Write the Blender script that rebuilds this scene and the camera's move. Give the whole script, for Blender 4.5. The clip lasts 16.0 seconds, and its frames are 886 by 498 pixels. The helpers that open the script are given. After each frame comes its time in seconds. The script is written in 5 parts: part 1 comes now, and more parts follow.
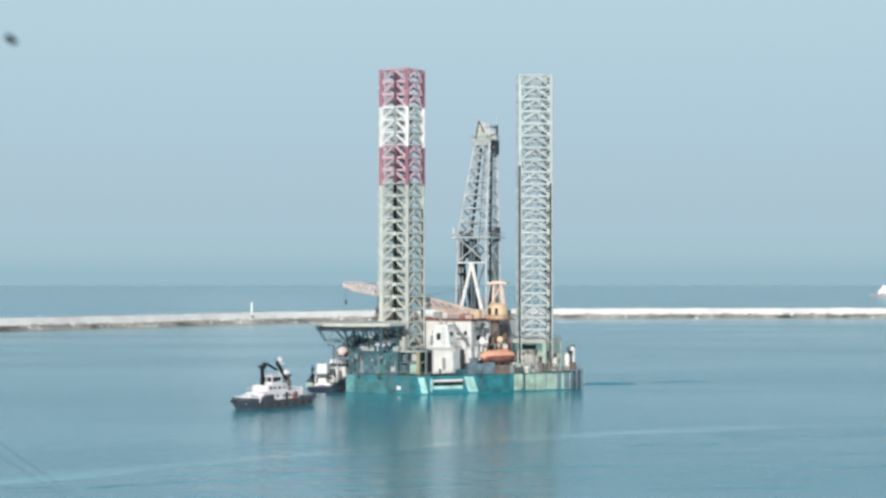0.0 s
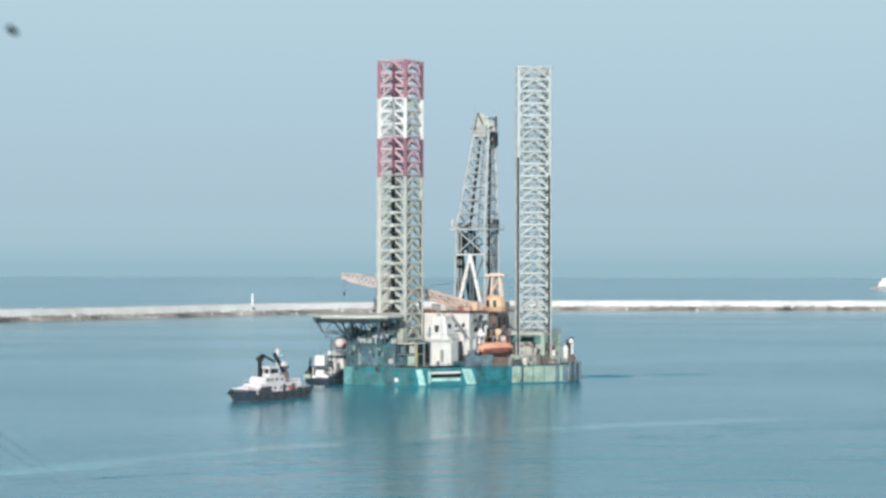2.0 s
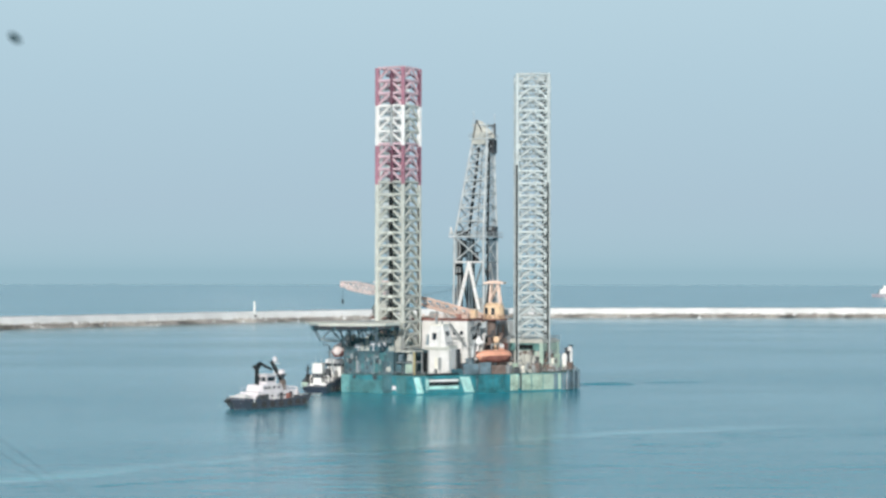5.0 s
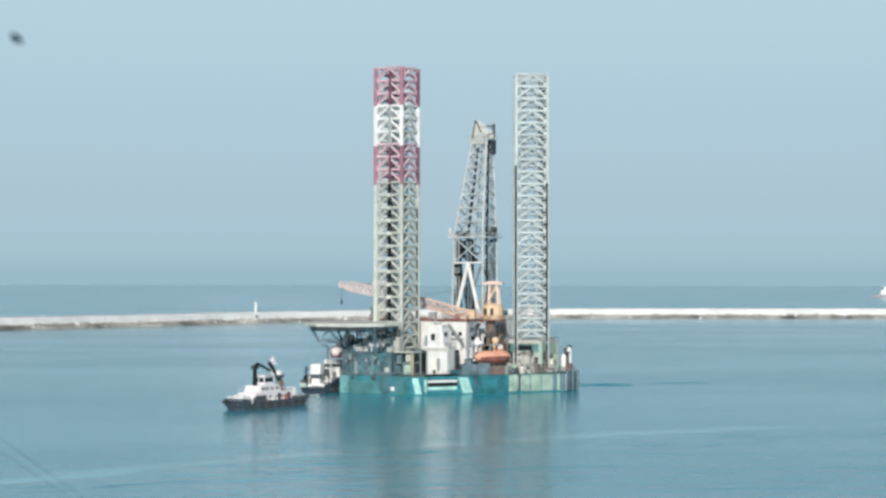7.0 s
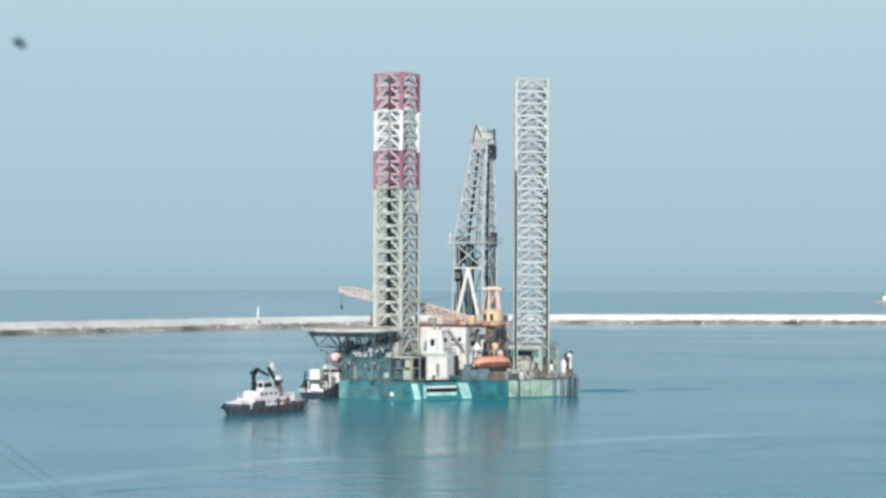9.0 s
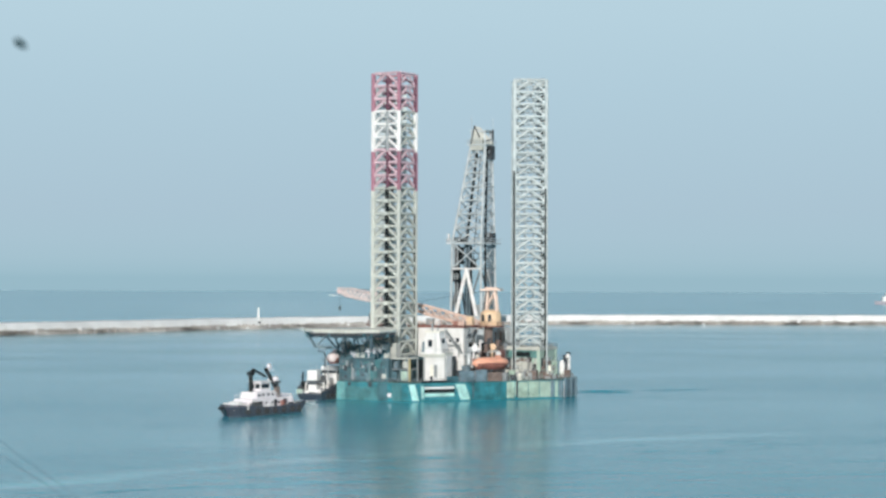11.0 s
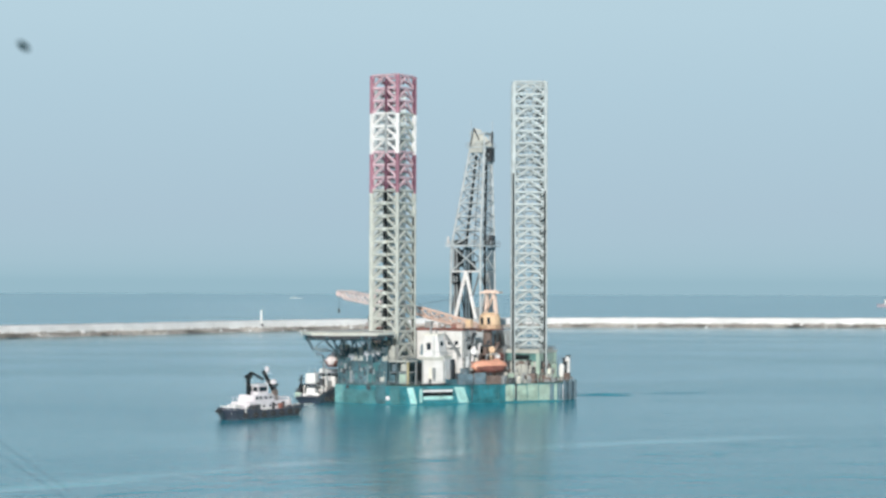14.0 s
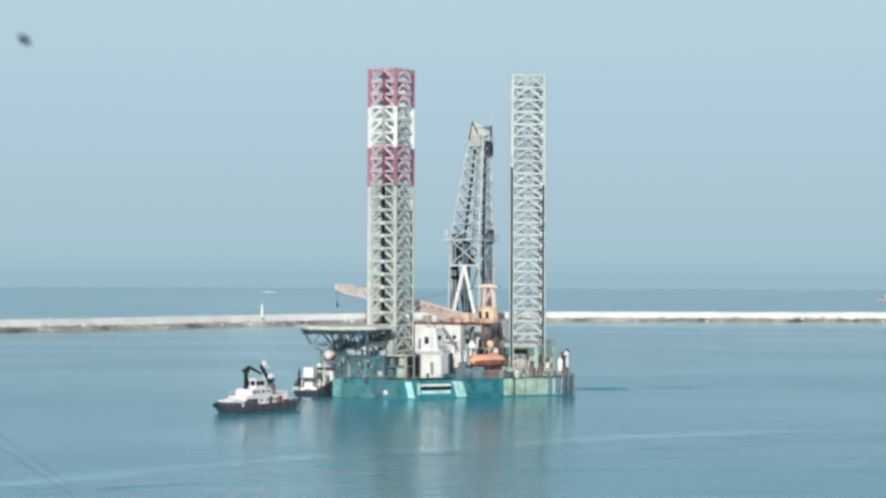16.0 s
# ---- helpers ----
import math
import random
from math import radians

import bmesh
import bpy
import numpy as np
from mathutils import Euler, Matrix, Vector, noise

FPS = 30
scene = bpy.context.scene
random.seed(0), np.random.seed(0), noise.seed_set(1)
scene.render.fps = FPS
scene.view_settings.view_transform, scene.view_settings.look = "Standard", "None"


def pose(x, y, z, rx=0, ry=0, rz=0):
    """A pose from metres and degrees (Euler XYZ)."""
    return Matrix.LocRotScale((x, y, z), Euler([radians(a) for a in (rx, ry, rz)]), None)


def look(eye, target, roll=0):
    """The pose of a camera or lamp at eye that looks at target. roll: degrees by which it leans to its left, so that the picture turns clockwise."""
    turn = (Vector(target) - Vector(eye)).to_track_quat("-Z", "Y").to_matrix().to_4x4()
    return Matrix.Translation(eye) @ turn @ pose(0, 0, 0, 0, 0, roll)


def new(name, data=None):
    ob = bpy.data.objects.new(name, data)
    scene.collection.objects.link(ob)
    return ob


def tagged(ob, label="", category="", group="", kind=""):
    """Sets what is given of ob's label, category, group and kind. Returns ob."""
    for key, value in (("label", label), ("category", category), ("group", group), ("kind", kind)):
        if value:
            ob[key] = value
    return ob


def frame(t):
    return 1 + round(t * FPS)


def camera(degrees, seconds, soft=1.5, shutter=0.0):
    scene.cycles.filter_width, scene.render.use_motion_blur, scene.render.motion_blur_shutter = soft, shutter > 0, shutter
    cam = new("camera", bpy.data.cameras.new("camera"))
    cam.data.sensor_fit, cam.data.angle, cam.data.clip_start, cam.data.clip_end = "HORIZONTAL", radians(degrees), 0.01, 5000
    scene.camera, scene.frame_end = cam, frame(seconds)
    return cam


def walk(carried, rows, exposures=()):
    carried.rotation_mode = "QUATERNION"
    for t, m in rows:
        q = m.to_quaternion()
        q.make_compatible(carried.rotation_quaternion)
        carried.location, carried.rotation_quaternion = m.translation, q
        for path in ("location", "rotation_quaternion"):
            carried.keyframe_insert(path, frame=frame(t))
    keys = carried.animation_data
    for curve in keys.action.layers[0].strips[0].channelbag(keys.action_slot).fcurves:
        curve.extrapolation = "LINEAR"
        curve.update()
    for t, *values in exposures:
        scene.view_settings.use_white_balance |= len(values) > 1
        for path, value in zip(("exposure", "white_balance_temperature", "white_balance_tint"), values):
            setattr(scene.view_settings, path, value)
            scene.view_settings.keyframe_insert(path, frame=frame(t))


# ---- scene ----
# ---------------------------------------------------------------- camera
EYE_Z = 32.7
TILT = 0.6525
# seconds, turn to the left and tilt in thousandths of a radian, lean in degrees, from the first view
SWAY = [
    (0.0, 0.00, 0.00, 0.000), (0.5, 0.14, -0.33, 0.032), (1.0, 0.19, -3.01, 0.017), (1.5, 0.27, -1.59, 0.005),
    (2.0, 0.41, -3.97, 0.101), (2.5, 0.39, -4.13, 0.049), (3.0, 0.48, -2.49, 0.023), (3.5, 0.73, -2.93, 0.028),
    (4.0, 0.95, -2.11, 0.046), (6.5, 1.77, 0.77, 0.109), (7.0, 2.01, 0.03, 0.096), (7.5, 2.47, 2.45, 0.127),
    (8.0, 2.71, 1.15, 0.118), (8.5, 2.69, 2.43, 0.125), (9.0, 3.17, 2.63, 0.164), (11.5, 3.59, 3.07, 0.190),
    (12.0, 3.83, 3.72, 0.214), (12.5, 4.51, 6.37, 0.163), (13.0, 4.93, 6.10, 0.190), (13.5, 4.86, 3.28, 0.231),
    (14.0, 4.77, 4.34, 0.186), (14.5, 4.84, 3.00, 0.169), (15.0, 4.85, 3.31, 0.212), (15.5, 5.13, 0.33, 0.213),
    (16.0, 5.15, 1.40, 0.201)]
cam = camera(24.57, 16.0, soft=2.75)
walk(cam, [(t, pose(-0.00003 * t, 0, EYE_Z - 0.000025 * t, 90 + TILT + math.degrees(p / 1000), -r, math.degrees(a / 1000))) for t, a, p, r in SWAY])

# ---------------------------------------------------------------- sky and sun
SUN_AZ, SUN_EL = -5.0, 16.0      # degrees to the right of straight behind the eye, and up
world = bpy.data.worlds.new("world")
scene.world = world
world.use_nodes = True
wn, wl = world.node_tree.nodes, world.node_tree.links
wn.clear()
w_out = wn.new("ShaderNodeOutputWorld")
w_bg = wn.new("ShaderNodeBackground")
w_sky = wn.new("ShaderNodeTexSky")
w_sky.sky_type = "NISHITA"
w_sky.sun_disc = False
w_sky.sun_elevation = radians(SUN_EL)
w_sky.sun_rotation = radians(180 - SUN_AZ)
w_sky.dust_density = 3.0
w_dim = wn.new("ShaderNodeMixRGB")
w_dim.blend_type = "MULTIPLY"
w_dim.inputs[0].default_value = 1.0
w_dim.inputs[2].default_value = (0.10, 0.10, 0.10, 1)
w_co = wn.new("ShaderNodeTexCoord")
w_sep = wn.new("ShaderNodeSeparateXYZ")
w_ramp = wn.new("ShaderNodeValToRGB")        # coastal haze, by height above the horizon
w_fac = wn.new("ShaderNodeMapRange")
w_fac.inputs[1].default_value, w_fac.inputs[2].default_value = 0.13, 0.50
w_fac.inputs[3].default_value, w_fac.inputs[4].default_value = 0.0, 1.0
w_range = wn.new("ShaderNodeMapRange")
w_range.inputs[1].default_value, w_range.inputs[2].default_value = -0.02, 0.16
w_mix = wn.new("ShaderNodeMixRGB")
el = w_ramp.color_ramp.elements
el[0].position, el[0].color = 0.110, (0.318, 0.492, 0.578, 1)
el[1].position, el[1].color = 1.0, (0.492, 0.662, 0.752, 1)
for pos, col in ((0.128, (0.345, 0.517, 0.603, 1)), (0.165, (0.376, 0.540, 0.628, 1)), (0.22, (0.396, 0.552, 0.645, 1)), (0.30, (0.408, 0.556, 0.655, 1)), (0.62, (0.440, 0.606, 0.706, 1)), (0.82, (0.470, 0.640, 0.735, 1))):
    e = el.new(pos)
    e.color = col
wl.new(w_co.outputs["Generated"], w_sep.inputs[0])
wl.new(w_sep.outputs[2], w_range.inputs[0])
wl.new(w_sep.outputs[2], w_fac.inputs[0])
wl.new(w_range.outputs[0], w_ramp.inputs[0])
wl.new(w_sky.outputs[0], w_dim.inputs[1])
wl.new(w_fac.outputs[0], w_mix.inputs[0])
wl.new(w_ramp.outputs[0], w_mix.inputs[1])
wl.new(w_dim.outputs[0], w_mix.inputs[2])
wl.new(w_mix.outputs[0], w_bg.inputs[0])
wl.new(w_bg.outputs[0], w_out.inputs[0])

sun = new("sun", bpy.data.lights.new("sun", "SUN"))
sun.data.energy, sun.data.angle, sun.data.color = 3.2, radians(0.6), (1.0, 0.97, 0.93)
sun.matrix_world = look((60 * math.sin(radians(SUN_AZ)), -60 * math.cos(radians(SUN_AZ)), 60 * math.tan(radians(SUN_EL))), (0, 0, 0))
# ---------------------------------------------------------------- materials
def node_mat(name):
    m = bpy.data.materials.new(name)
    m.use_nodes = True
    n = m.node_tree.nodes
    return m, n, m.node_tree.links, n["Principled BSDF"]


def ramp2(n, a, b, ca, cb):
    r = n.new("ShaderNodeValToRGB")
    e = r.color_ramp.elements
    e[0].position, e[0].color = a, (*ca, 1)
    e[1].position, e[1].color = b, (*cb, 1)
    return r


def painted(name, col, rough=0.5, metal=0.0, worn=(0.16, 0.09, 0.05), wear=0.25, grain=1.2, streak=True, vary=0.12):
    """Weathered marine paint: soft mottling, rust or dirt that runs down, a fine relief."""
    m, n, l, b = node_mat(name)
    co = n.new("ShaderNodeTexCoord")
    info = n.new("ShaderNodeObjectInfo")
    big = n.new("ShaderNodeTexNoise")
    big.inputs["Scale"].default_value = 0.35 * grain
    big.inputs["Detail"].default_value = 5
    mp = n.new("ShaderNodeMapping")
    mp.inputs["Scale"].default_value = (1.6 * grain, 1.6 * grain, (0.22 if streak else 1.6) * grain)
    fine = n.new("ShaderNodeTexNoise")
    fine.inputs["Scale"].default_value = 1.0
    fine.inputs["Detail"].default_value = 7
    fine.inputs["Roughness"].default_value = 0.65
    l.new(co.outputs["Object"], big.inputs["Vector"])
    l.new(co.outputs["Object"], mp.inputs["Vector"])
    l.new(mp.outputs[0], fine.inputs["Vector"])
    c1 = tuple(max(0, c * (1 - vary * 1.6)) for c in col)
    c2 = tuple(min(0.9, c * (1 + vary)) for c in col)
    tone = ramp2(n, 0.3, 0.7, c1, c2)
    l.new(big.outputs[0], tone.inputs[0])
    mask = ramp2(n, 0.56, 0.72, (0, 0, 0), (1, 1, 1))
    l.new(fine.outputs[0], mask.inputs[0])
    amt = n.new("ShaderNodeMath")
    amt.operation = "MULTIPLY"
    amt.inputs[1].default_value = wear
    l.new(mask.outputs[0], amt.inputs[0])
    mix = n.new("ShaderNodeMixRGB")
    mix.inputs[2].default_value = (*worn, 1)
    l.new(amt.outputs[0], mix.inputs[0])
    l.new(tone.outputs[0], mix.inputs[1])
    rnd = n.new("ShaderNodeMapRange")
    rnd.inputs[3].default_value, rnd.inputs[4].default_value = 0.88, 1.08
    l.new(info.outputs["Random"], rnd.inputs[0])
    hsv = n.new("ShaderNodeHueSaturation")
    l.new(rnd.outputs[0], hsv.inputs["Value"])
    l.new(mix.outputs[0], hsv.inputs["Color"])
    l.new(hsv.outputs[0], b.inputs["Base Color"])
    b.inputs["Roughness"].default_value = rough
    b.inputs["Metallic"].default_value = metal
    bump = n.new("ShaderNodeBump")
    bump.inputs["Strength"].default_value = 0.25
    bump.inputs["Distance"].default_value = 0.03
    l.new(fine.outputs[0], bump.inputs["Height"])
    l.new(bump.outputs[0], b.inputs["Normal"])
    return m


M_LEGWARM = painted("chalky_beige_grey_paint", (0.53, 0.545, 0.50), 0.6, worn=(0.24, 0.22, 0.18), wear=0.55)
M_LEGPAINT = painted("chalky_leg_paint", (0.54, 0.57, 0.525), 0.6, worn=(0.31, 0.29, 0.24), wear=0.55)
M_GREY = painted("leg_grey_paint", (0.54, 0.605, 0.61), 0.55, worn=(0.42, 0.44, 0.43), wear=0.4)
M_WHITE = painted("white_paint", (0.90, 0.89, 0.85), 0.45, worn=(0.50, 0.44, 0.34), wear=0.14)
M_RED = painted("signal_red_paint", (0.36, 0.165, 0.22), 0.55, worn=(0.55, 0.38, 0.42), wear=0.5)
M_WINE = painted("dark_wine_red_paint", (0.13, 0.045, 0.075), 0.6, worn=(0.25, 0.12, 0.15), wear=0.4)
M_PINK = painted("bleached_red_paint", (0.68, 0.49, 0.54), 0.55, worn=(0.75, 0.62, 0.63), wear=0.5)
M_SLATE = painted("slate_blue_paint", (0.14, 0.21, 0.25), 0.55, worn=(0.28, 0.17, 0.14), wear=0.5, vary=0.3)
M_TEAL = painted("teal_hull_paint", (0.030, 0.205, 0.245), 0.45, worn=(0.13, 0.17, 0.15), wear=0.45, vary=0.3)
M_PALE = painted("chalky_pale_green_paint", (0.385, 0.52, 0.43), 0.5, worn=(0.30, 0.26, 0.18), wear=0.5, vary=0.3)
M_PALEBOOM = painted("bleached_pink_boom", (0.80, 0.69, 0.66), 0.5, worn=(0.7, 0.35, 0.3), wear=0.4)
M_CYAN = painted("light_turquoise_paint", (0.44, 0.74, 0.70), 0.45, worn=(0.12, 0.25, 0.25), wear=0.4, vary=0.2)
M_MTEAL = painted("sun-faded_teal_paint", (0.13, 0.29, 0.275), 0.5, worn=(0.10, 0.22, 0.22), wear=0.45, vary=0.25)
M_DTEAL = painted("dark_teal_paint", (0.055, 0.155, 0.195), 0.55, worn=(0.30, 0.33, 0.30), wear=0.5, vary=0.35)
M_BOW = painted("dull_bow_teal_paint", (0.050, 0.135, 0.160), 0.5, worn=(0.10, 0.20, 0.22), wear=0.35, vary=0.3)
M_FORE = painted("faded_grey_teal_paint", (0.070, 0.145, 0.175), 0.6, worn=(0.18, 0.27, 0.28), wear=0.5, vary=0.35)
M_BROWN = painted("dark_brown_primer", (0.20, 0.15, 0.13), 0.65, wear=0.5, vary=0.3)
M_PGREEN = painted("pale_green_paint", (0.40, 0.53, 0.45), 0.5, worn=(0.22, 0.15, 0.09), wear=0.5)
M_CREAM = painted("cream_house_paint", (0.86, 0.82, 0.72), 0.5, worn=(0.45, 0.33, 0.2), wear=0.2)
M_STEEL = painted("galvanised_steel", (0.36, 0.39, 0.40), 0.45, 0.3, wear=0.3)
M_DERRICK = painted("derrick_steel", (0.53, 0.585, 0.60), 0.5, 0.0, worn=(0.30, 0.29, 0.28), wear=0.4)
M_DARK = painted("dark_machinery", (0.05, 0.06, 0.07), 0.6, wear=0.5, vary=0.3)
M_ORANGE = painted("orange_gelcoat", (0.84, 0.41, 0.28), 0.4, worn=(0.75, 0.5, 0.4), wear=0.3)
M_YELLOW = painted("crane_yellow_orange", (0.86, 0.60, 0.39), 0.45, worn=(0.5, 0.35, 0.22), wear=0.3)
M_BOOM = painted("faded_red_boom", (0.74, 0.55, 0.46), 0.5, worn=(0.70, 0.60, 0.52), wear=0.5)
M_RUST = painted("red_oxide", (0.25, 0.10, 0.08), 0.65, wear=0.5, vary=0.3)
# far ship's maroon with the haze of distance mixed into its colour
M_HAZE_MAROON = painted("hazed_maroon_hull_paint", (0.34, 0.31, 0.35), 0.5, wear=0.3)
M_DECK = painted("deck_green", (0.12, 0.19, 0.16), 0.7, streak=False, wear=0.5, vary=0.3)
M_HELI = painted("helideck_grey_green", (0.70, 0.70, 0.63), 0.75, streak=False, wear=0.3)
M_TYRE = painted("black_rubber", (0.025, 0.025, 0.028), 0.8, wear=0.3, streak=False)
M_NAVY = painted("navy_hull", (0.020, 0.037, 0.066), 0.4, worn=(0.10, 0.08, 0.07), wear=0.4)
M_PINKW = painted("chalky_white_paint", (0.82, 0.775, 0.80), 0.5, worn=(0.5, 0.4, 0.4), wear=0.2)
M_GLASS = painted("dark_window_glass", (0.02, 0.03, 0.04), 0.12, wear=0.05, streak=False)
M_BLACK = painted("black_pipe_coating", (0.012, 0.016, 0.018), 0.7, worn=(0.03, 0.03, 0.028), wear=0.4)
M_BLACK.node_tree.nodes["Principled BSDF"].inputs["Specular IOR Level"].default_value = 0.12
M_TURQ = painted("bleached_turquoise_paint", (0.062, 0.205, 0.225), 0.5, worn=(0.14, 0.29, 0.29), wear=0.4, vary=0.25)
M_AQUA = painted("sun-bleached_aqua_paint", (0.13, 0.34, 0.35), 0.55, worn=(0.10, 0.22, 0.23), wear=0.45, vary=0.25)
M_SALMON = painted("bleached_salmon_paint", (0.80, 0.62, 0.52), 0.5, worn=(0.62, 0.45, 0.38), wear=0.4)
M_OLIVE = painted("dirty_ochre_paint", (0.42, 0.36, 0.19), 0.6, worn=(0.2, 0.16, 0.1), wear=0.5)


def stone(name, c1, c2, scale, broad=0.03, share=0.5):
    """Rock: tone changes from stone to stone, and over stretches of the mound."""
    m, n, l, b = node_mat(name)
    geo = n.new("ShaderNodeNewGeometry")
    ns, big = n.new("ShaderNodeTexNoise"), n.new("ShaderNodeTexNoise")
    ns.inputs["Scale"].default_value, big.inputs["Scale"].default_value = scale, broad
    ns.inputs["Detail"].default_value, big.inputs["Detail"].default_value = 6, 4
    both = n.new("ShaderNodeMixRGB")
    both.inputs[0].default_value = share
    for t, k in ((ns, 1), (big, 2)):
        l.new(geo.outputs["Position"], t.inputs["Vector"])
        l.new(t.outputs[0], both.inputs[k])
    r = ramp2(n, 0.38, 0.62, c1, c2)
    l.new(both.outputs[0], r.inputs[0])
    isl = n.new("ShaderNodeMapRange")
    isl.inputs[3].default_value, isl.inputs[4].default_value = 0.86, 1.1
    l.new(geo.outputs["Random Per Island"], isl.inputs[0])
    hsv = n.new("ShaderNodeHueSaturation")
    l.new(isl.outputs[0], hsv.inputs["Value"])
    l.new(r.outputs[0], hsv.inputs["Color"])
    l.new(hsv.outputs[0], b.inputs["Base Color"])
    b.inputs["Roughness"].default_value = 0.9
    bump = n.new("ShaderNodeBump")
    bump.inputs["Strength"].default_value = 0.4
    bump.inputs["Distance"].default_value = 0.15
    l.new(ns.outputs[0], bump.inputs["Height"])
    l.new(bump.outputs[0], b.inputs["Normal"])
    return m


M_ROCKLO = stone("weathered_armour_rock", (0.09, 0.085, 0.075), (0.52, 0.49, 0.45), 0.10, 0.035, 0.6)
M_ROCKHI = stone("pale_limestone", (0.64, 0.65, 0.645), (0.79, 0.80, 0.795), 0.1)
M_ROCKMID = stone("grey_limestone", (0.28, 0.27, 0.25), (0.62, 0.61, 0.585), 0.12)


def sea_material():
    """Calm turquoise harbour water: ripples at three scales, long slicks, and the crooked edge of an old wake."""
    m, n, l, b = node_mat("harbour_water")
    geo = n.new("ShaderNodeNewGeometry")
    b.inputs["IOR"].default_value = 1.333

    def nz(scale, detail, rot=0.0):
        mp = n.new("ShaderNodeMapping")
        mp.inputs["Scale"].default_value = scale
        mp.inputs["Rotation"].default_value = (0, 0, radians(rot))
        t = n.new("ShaderNodeTexNoise")
        t.inputs["Scale"].default_value = 1.0
        t.inputs["Detail"].default_value = detail
        l.new(geo.outputs["Position"], mp.inputs["Vector"])
        l.new(mp.outputs[0], t.inputs["Vector"])
        return t

    def calc(op, a, c):
        t = n.new("ShaderNodeMath")
        t.operation = op
        for k, v in enumerate((a, c)):
            if isinstance(v, (int, float)):
                t.inputs[k].default_value = v
            else:
                l.new(v, t.inputs[k])
        return t.outputs[0]

    def remap(v, a, c, d, e):
        t = n.new("ShaderNodeMapRange")
        t.interpolation_type = "SMOOTHSTEP"
        for k, u in enumerate((a, c, d, e)):
            t.inputs[k + 1].default_value = u
        l.new(v, t.inputs[0])
        return t.outputs[0]

    small = nz((0.45, 0.8, 0.7), 3, 12)
    mid = nz((0.07, 0.16, 0.2), 4, -8)
    patch = nz((0.004, 0.011, 0.01), 5, 8)
    fleck = nz((0.035, 0.16, 0.1), 3, 14)
    sep = n.new("ShaderNodeSeparateXYZ")
    l.new(geo.outputs["Position"], sep.inputs[0])
    x, y = sep.outputs[0], sep.outputs[1]
    # how far beyond the old wake a place lies, in metres
    edge = calc("ADD", calc("MULTIPLY", x, 0.80), calc("MULTIPLY", calc("MULTIPLY", x, x), -0.0027))
    away = calc("SUBTRACT", calc("SUBTRACT", y, 380.0), edge)
    wob = nz((0.02, 0.03, 0.02), 4, 0)
    away = calc("ADD", away, calc("MULTIPLY", calc("SUBTRACT", wob.outputs[0], 0.5), 32.0))
    near = remap(away, -5.0, 2.0, 1.0, 0.0)
    broken = nz((0.011, 0.004, 0.01), 3, 20)
    torn = remap(broken.outputs[0], 0.38, 0.60, 0.3, 1.0)
    line = calc("MULTIPLY", remap(away, -2.0, 2.0, 0.0, 1.0), remap(away, 4.0, 18.0, 1.0, 0.0))
    line = calc("MULTIPLY", calc("MULTIPLY", line, torn), remap(x, 20.0, 80.0, 1.0, 0.5))
    lee = calc("MULTIPLY", calc("MULTIPLY", remap(away, -16.0, -3.0, 0.0, 1.0), near), torn)
    calm = remap(patch.outputs[0], 0.34, 0.66, 0.86, 1.06)
    calm = calc("SUBTRACT", calm, calc("MULTIPLY", line, 0.50))
    calm = calc("ADD", calm, remap(fleck.outputs[0], 0.60, 0.72, 0.0, 0.2))
    calm = calc("ADD", calm, calc("MULTIPLY", near, remap(fleck.outputs[0], 0.50, 0.64, 0.0, 0.12)))
    deep = calc("ADD", calc("ADD", calm, 0.05), calc("ADD", calc("MULTIPLY", near, 0.20), calc("MULTIPLY", lee, 0.42)))
    tone = ramp2(n, 0.55, 1.35, (0.040, 0.480, 0.560), (0.012, 0.320, 0.420))
    l.new(deep, tone.inputs[0])
    l.new(tone.outputs[0], b.inputs["Base Color"])
    l.new(calc("MULTIPLY", calm, 0.175), b.inputs["Roughness"])
    b1 = n.new("ShaderNodeBump")
    b1.inputs["Distance"].default_value = 0.20
    l.new(small.outputs[0], b1.inputs["Height"])
    l.new(calc("MULTIPLY", calm, 0.38), b1.inputs["Strength"])
    b2 = n.new("ShaderNodeBump")
    b2.inputs["Distance"].default_value = 0.6
    b2.inputs["Strength"].default_value = 0.42
    l.new(mid.outputs[0], b2.inputs["Height"])
    l.new(b1.outputs[0], b2.inputs["Normal"])
    l.new(b2.outputs[0], b.inputs["Normal"])
    return m


M_SEA = sea_material()
M_FOAM = painted("wake_foam", (0.75, 0.80, 0.82), 0.7, wear=0.2, worn=(0.3, 0.45, 0.5), streak=False)


def pane_material():
    m, n, l, b = node_mat("window_glass")
    out = n["Material Output"]
    n.remove(b)
    tr, gl, mix, fr = n.new("ShaderNodeBsdfTransparent"), n.new("ShaderNodeBsdfGlossy"), n.new("ShaderNodeMixShader"), n.new("ShaderNodeFresnel")
    gl.inputs["Roughness"].default_value = 0.02
    fr.inputs[0].default_value = 1.2
    l.new(fr.outputs[0], mix.inputs[0])
    l.new(tr.outputs[0], mix.inputs[1])
    l.new(gl.outputs[0], mix.inputs[2])
    l.new(mix.outputs[0], out.inputs[0])
    return m


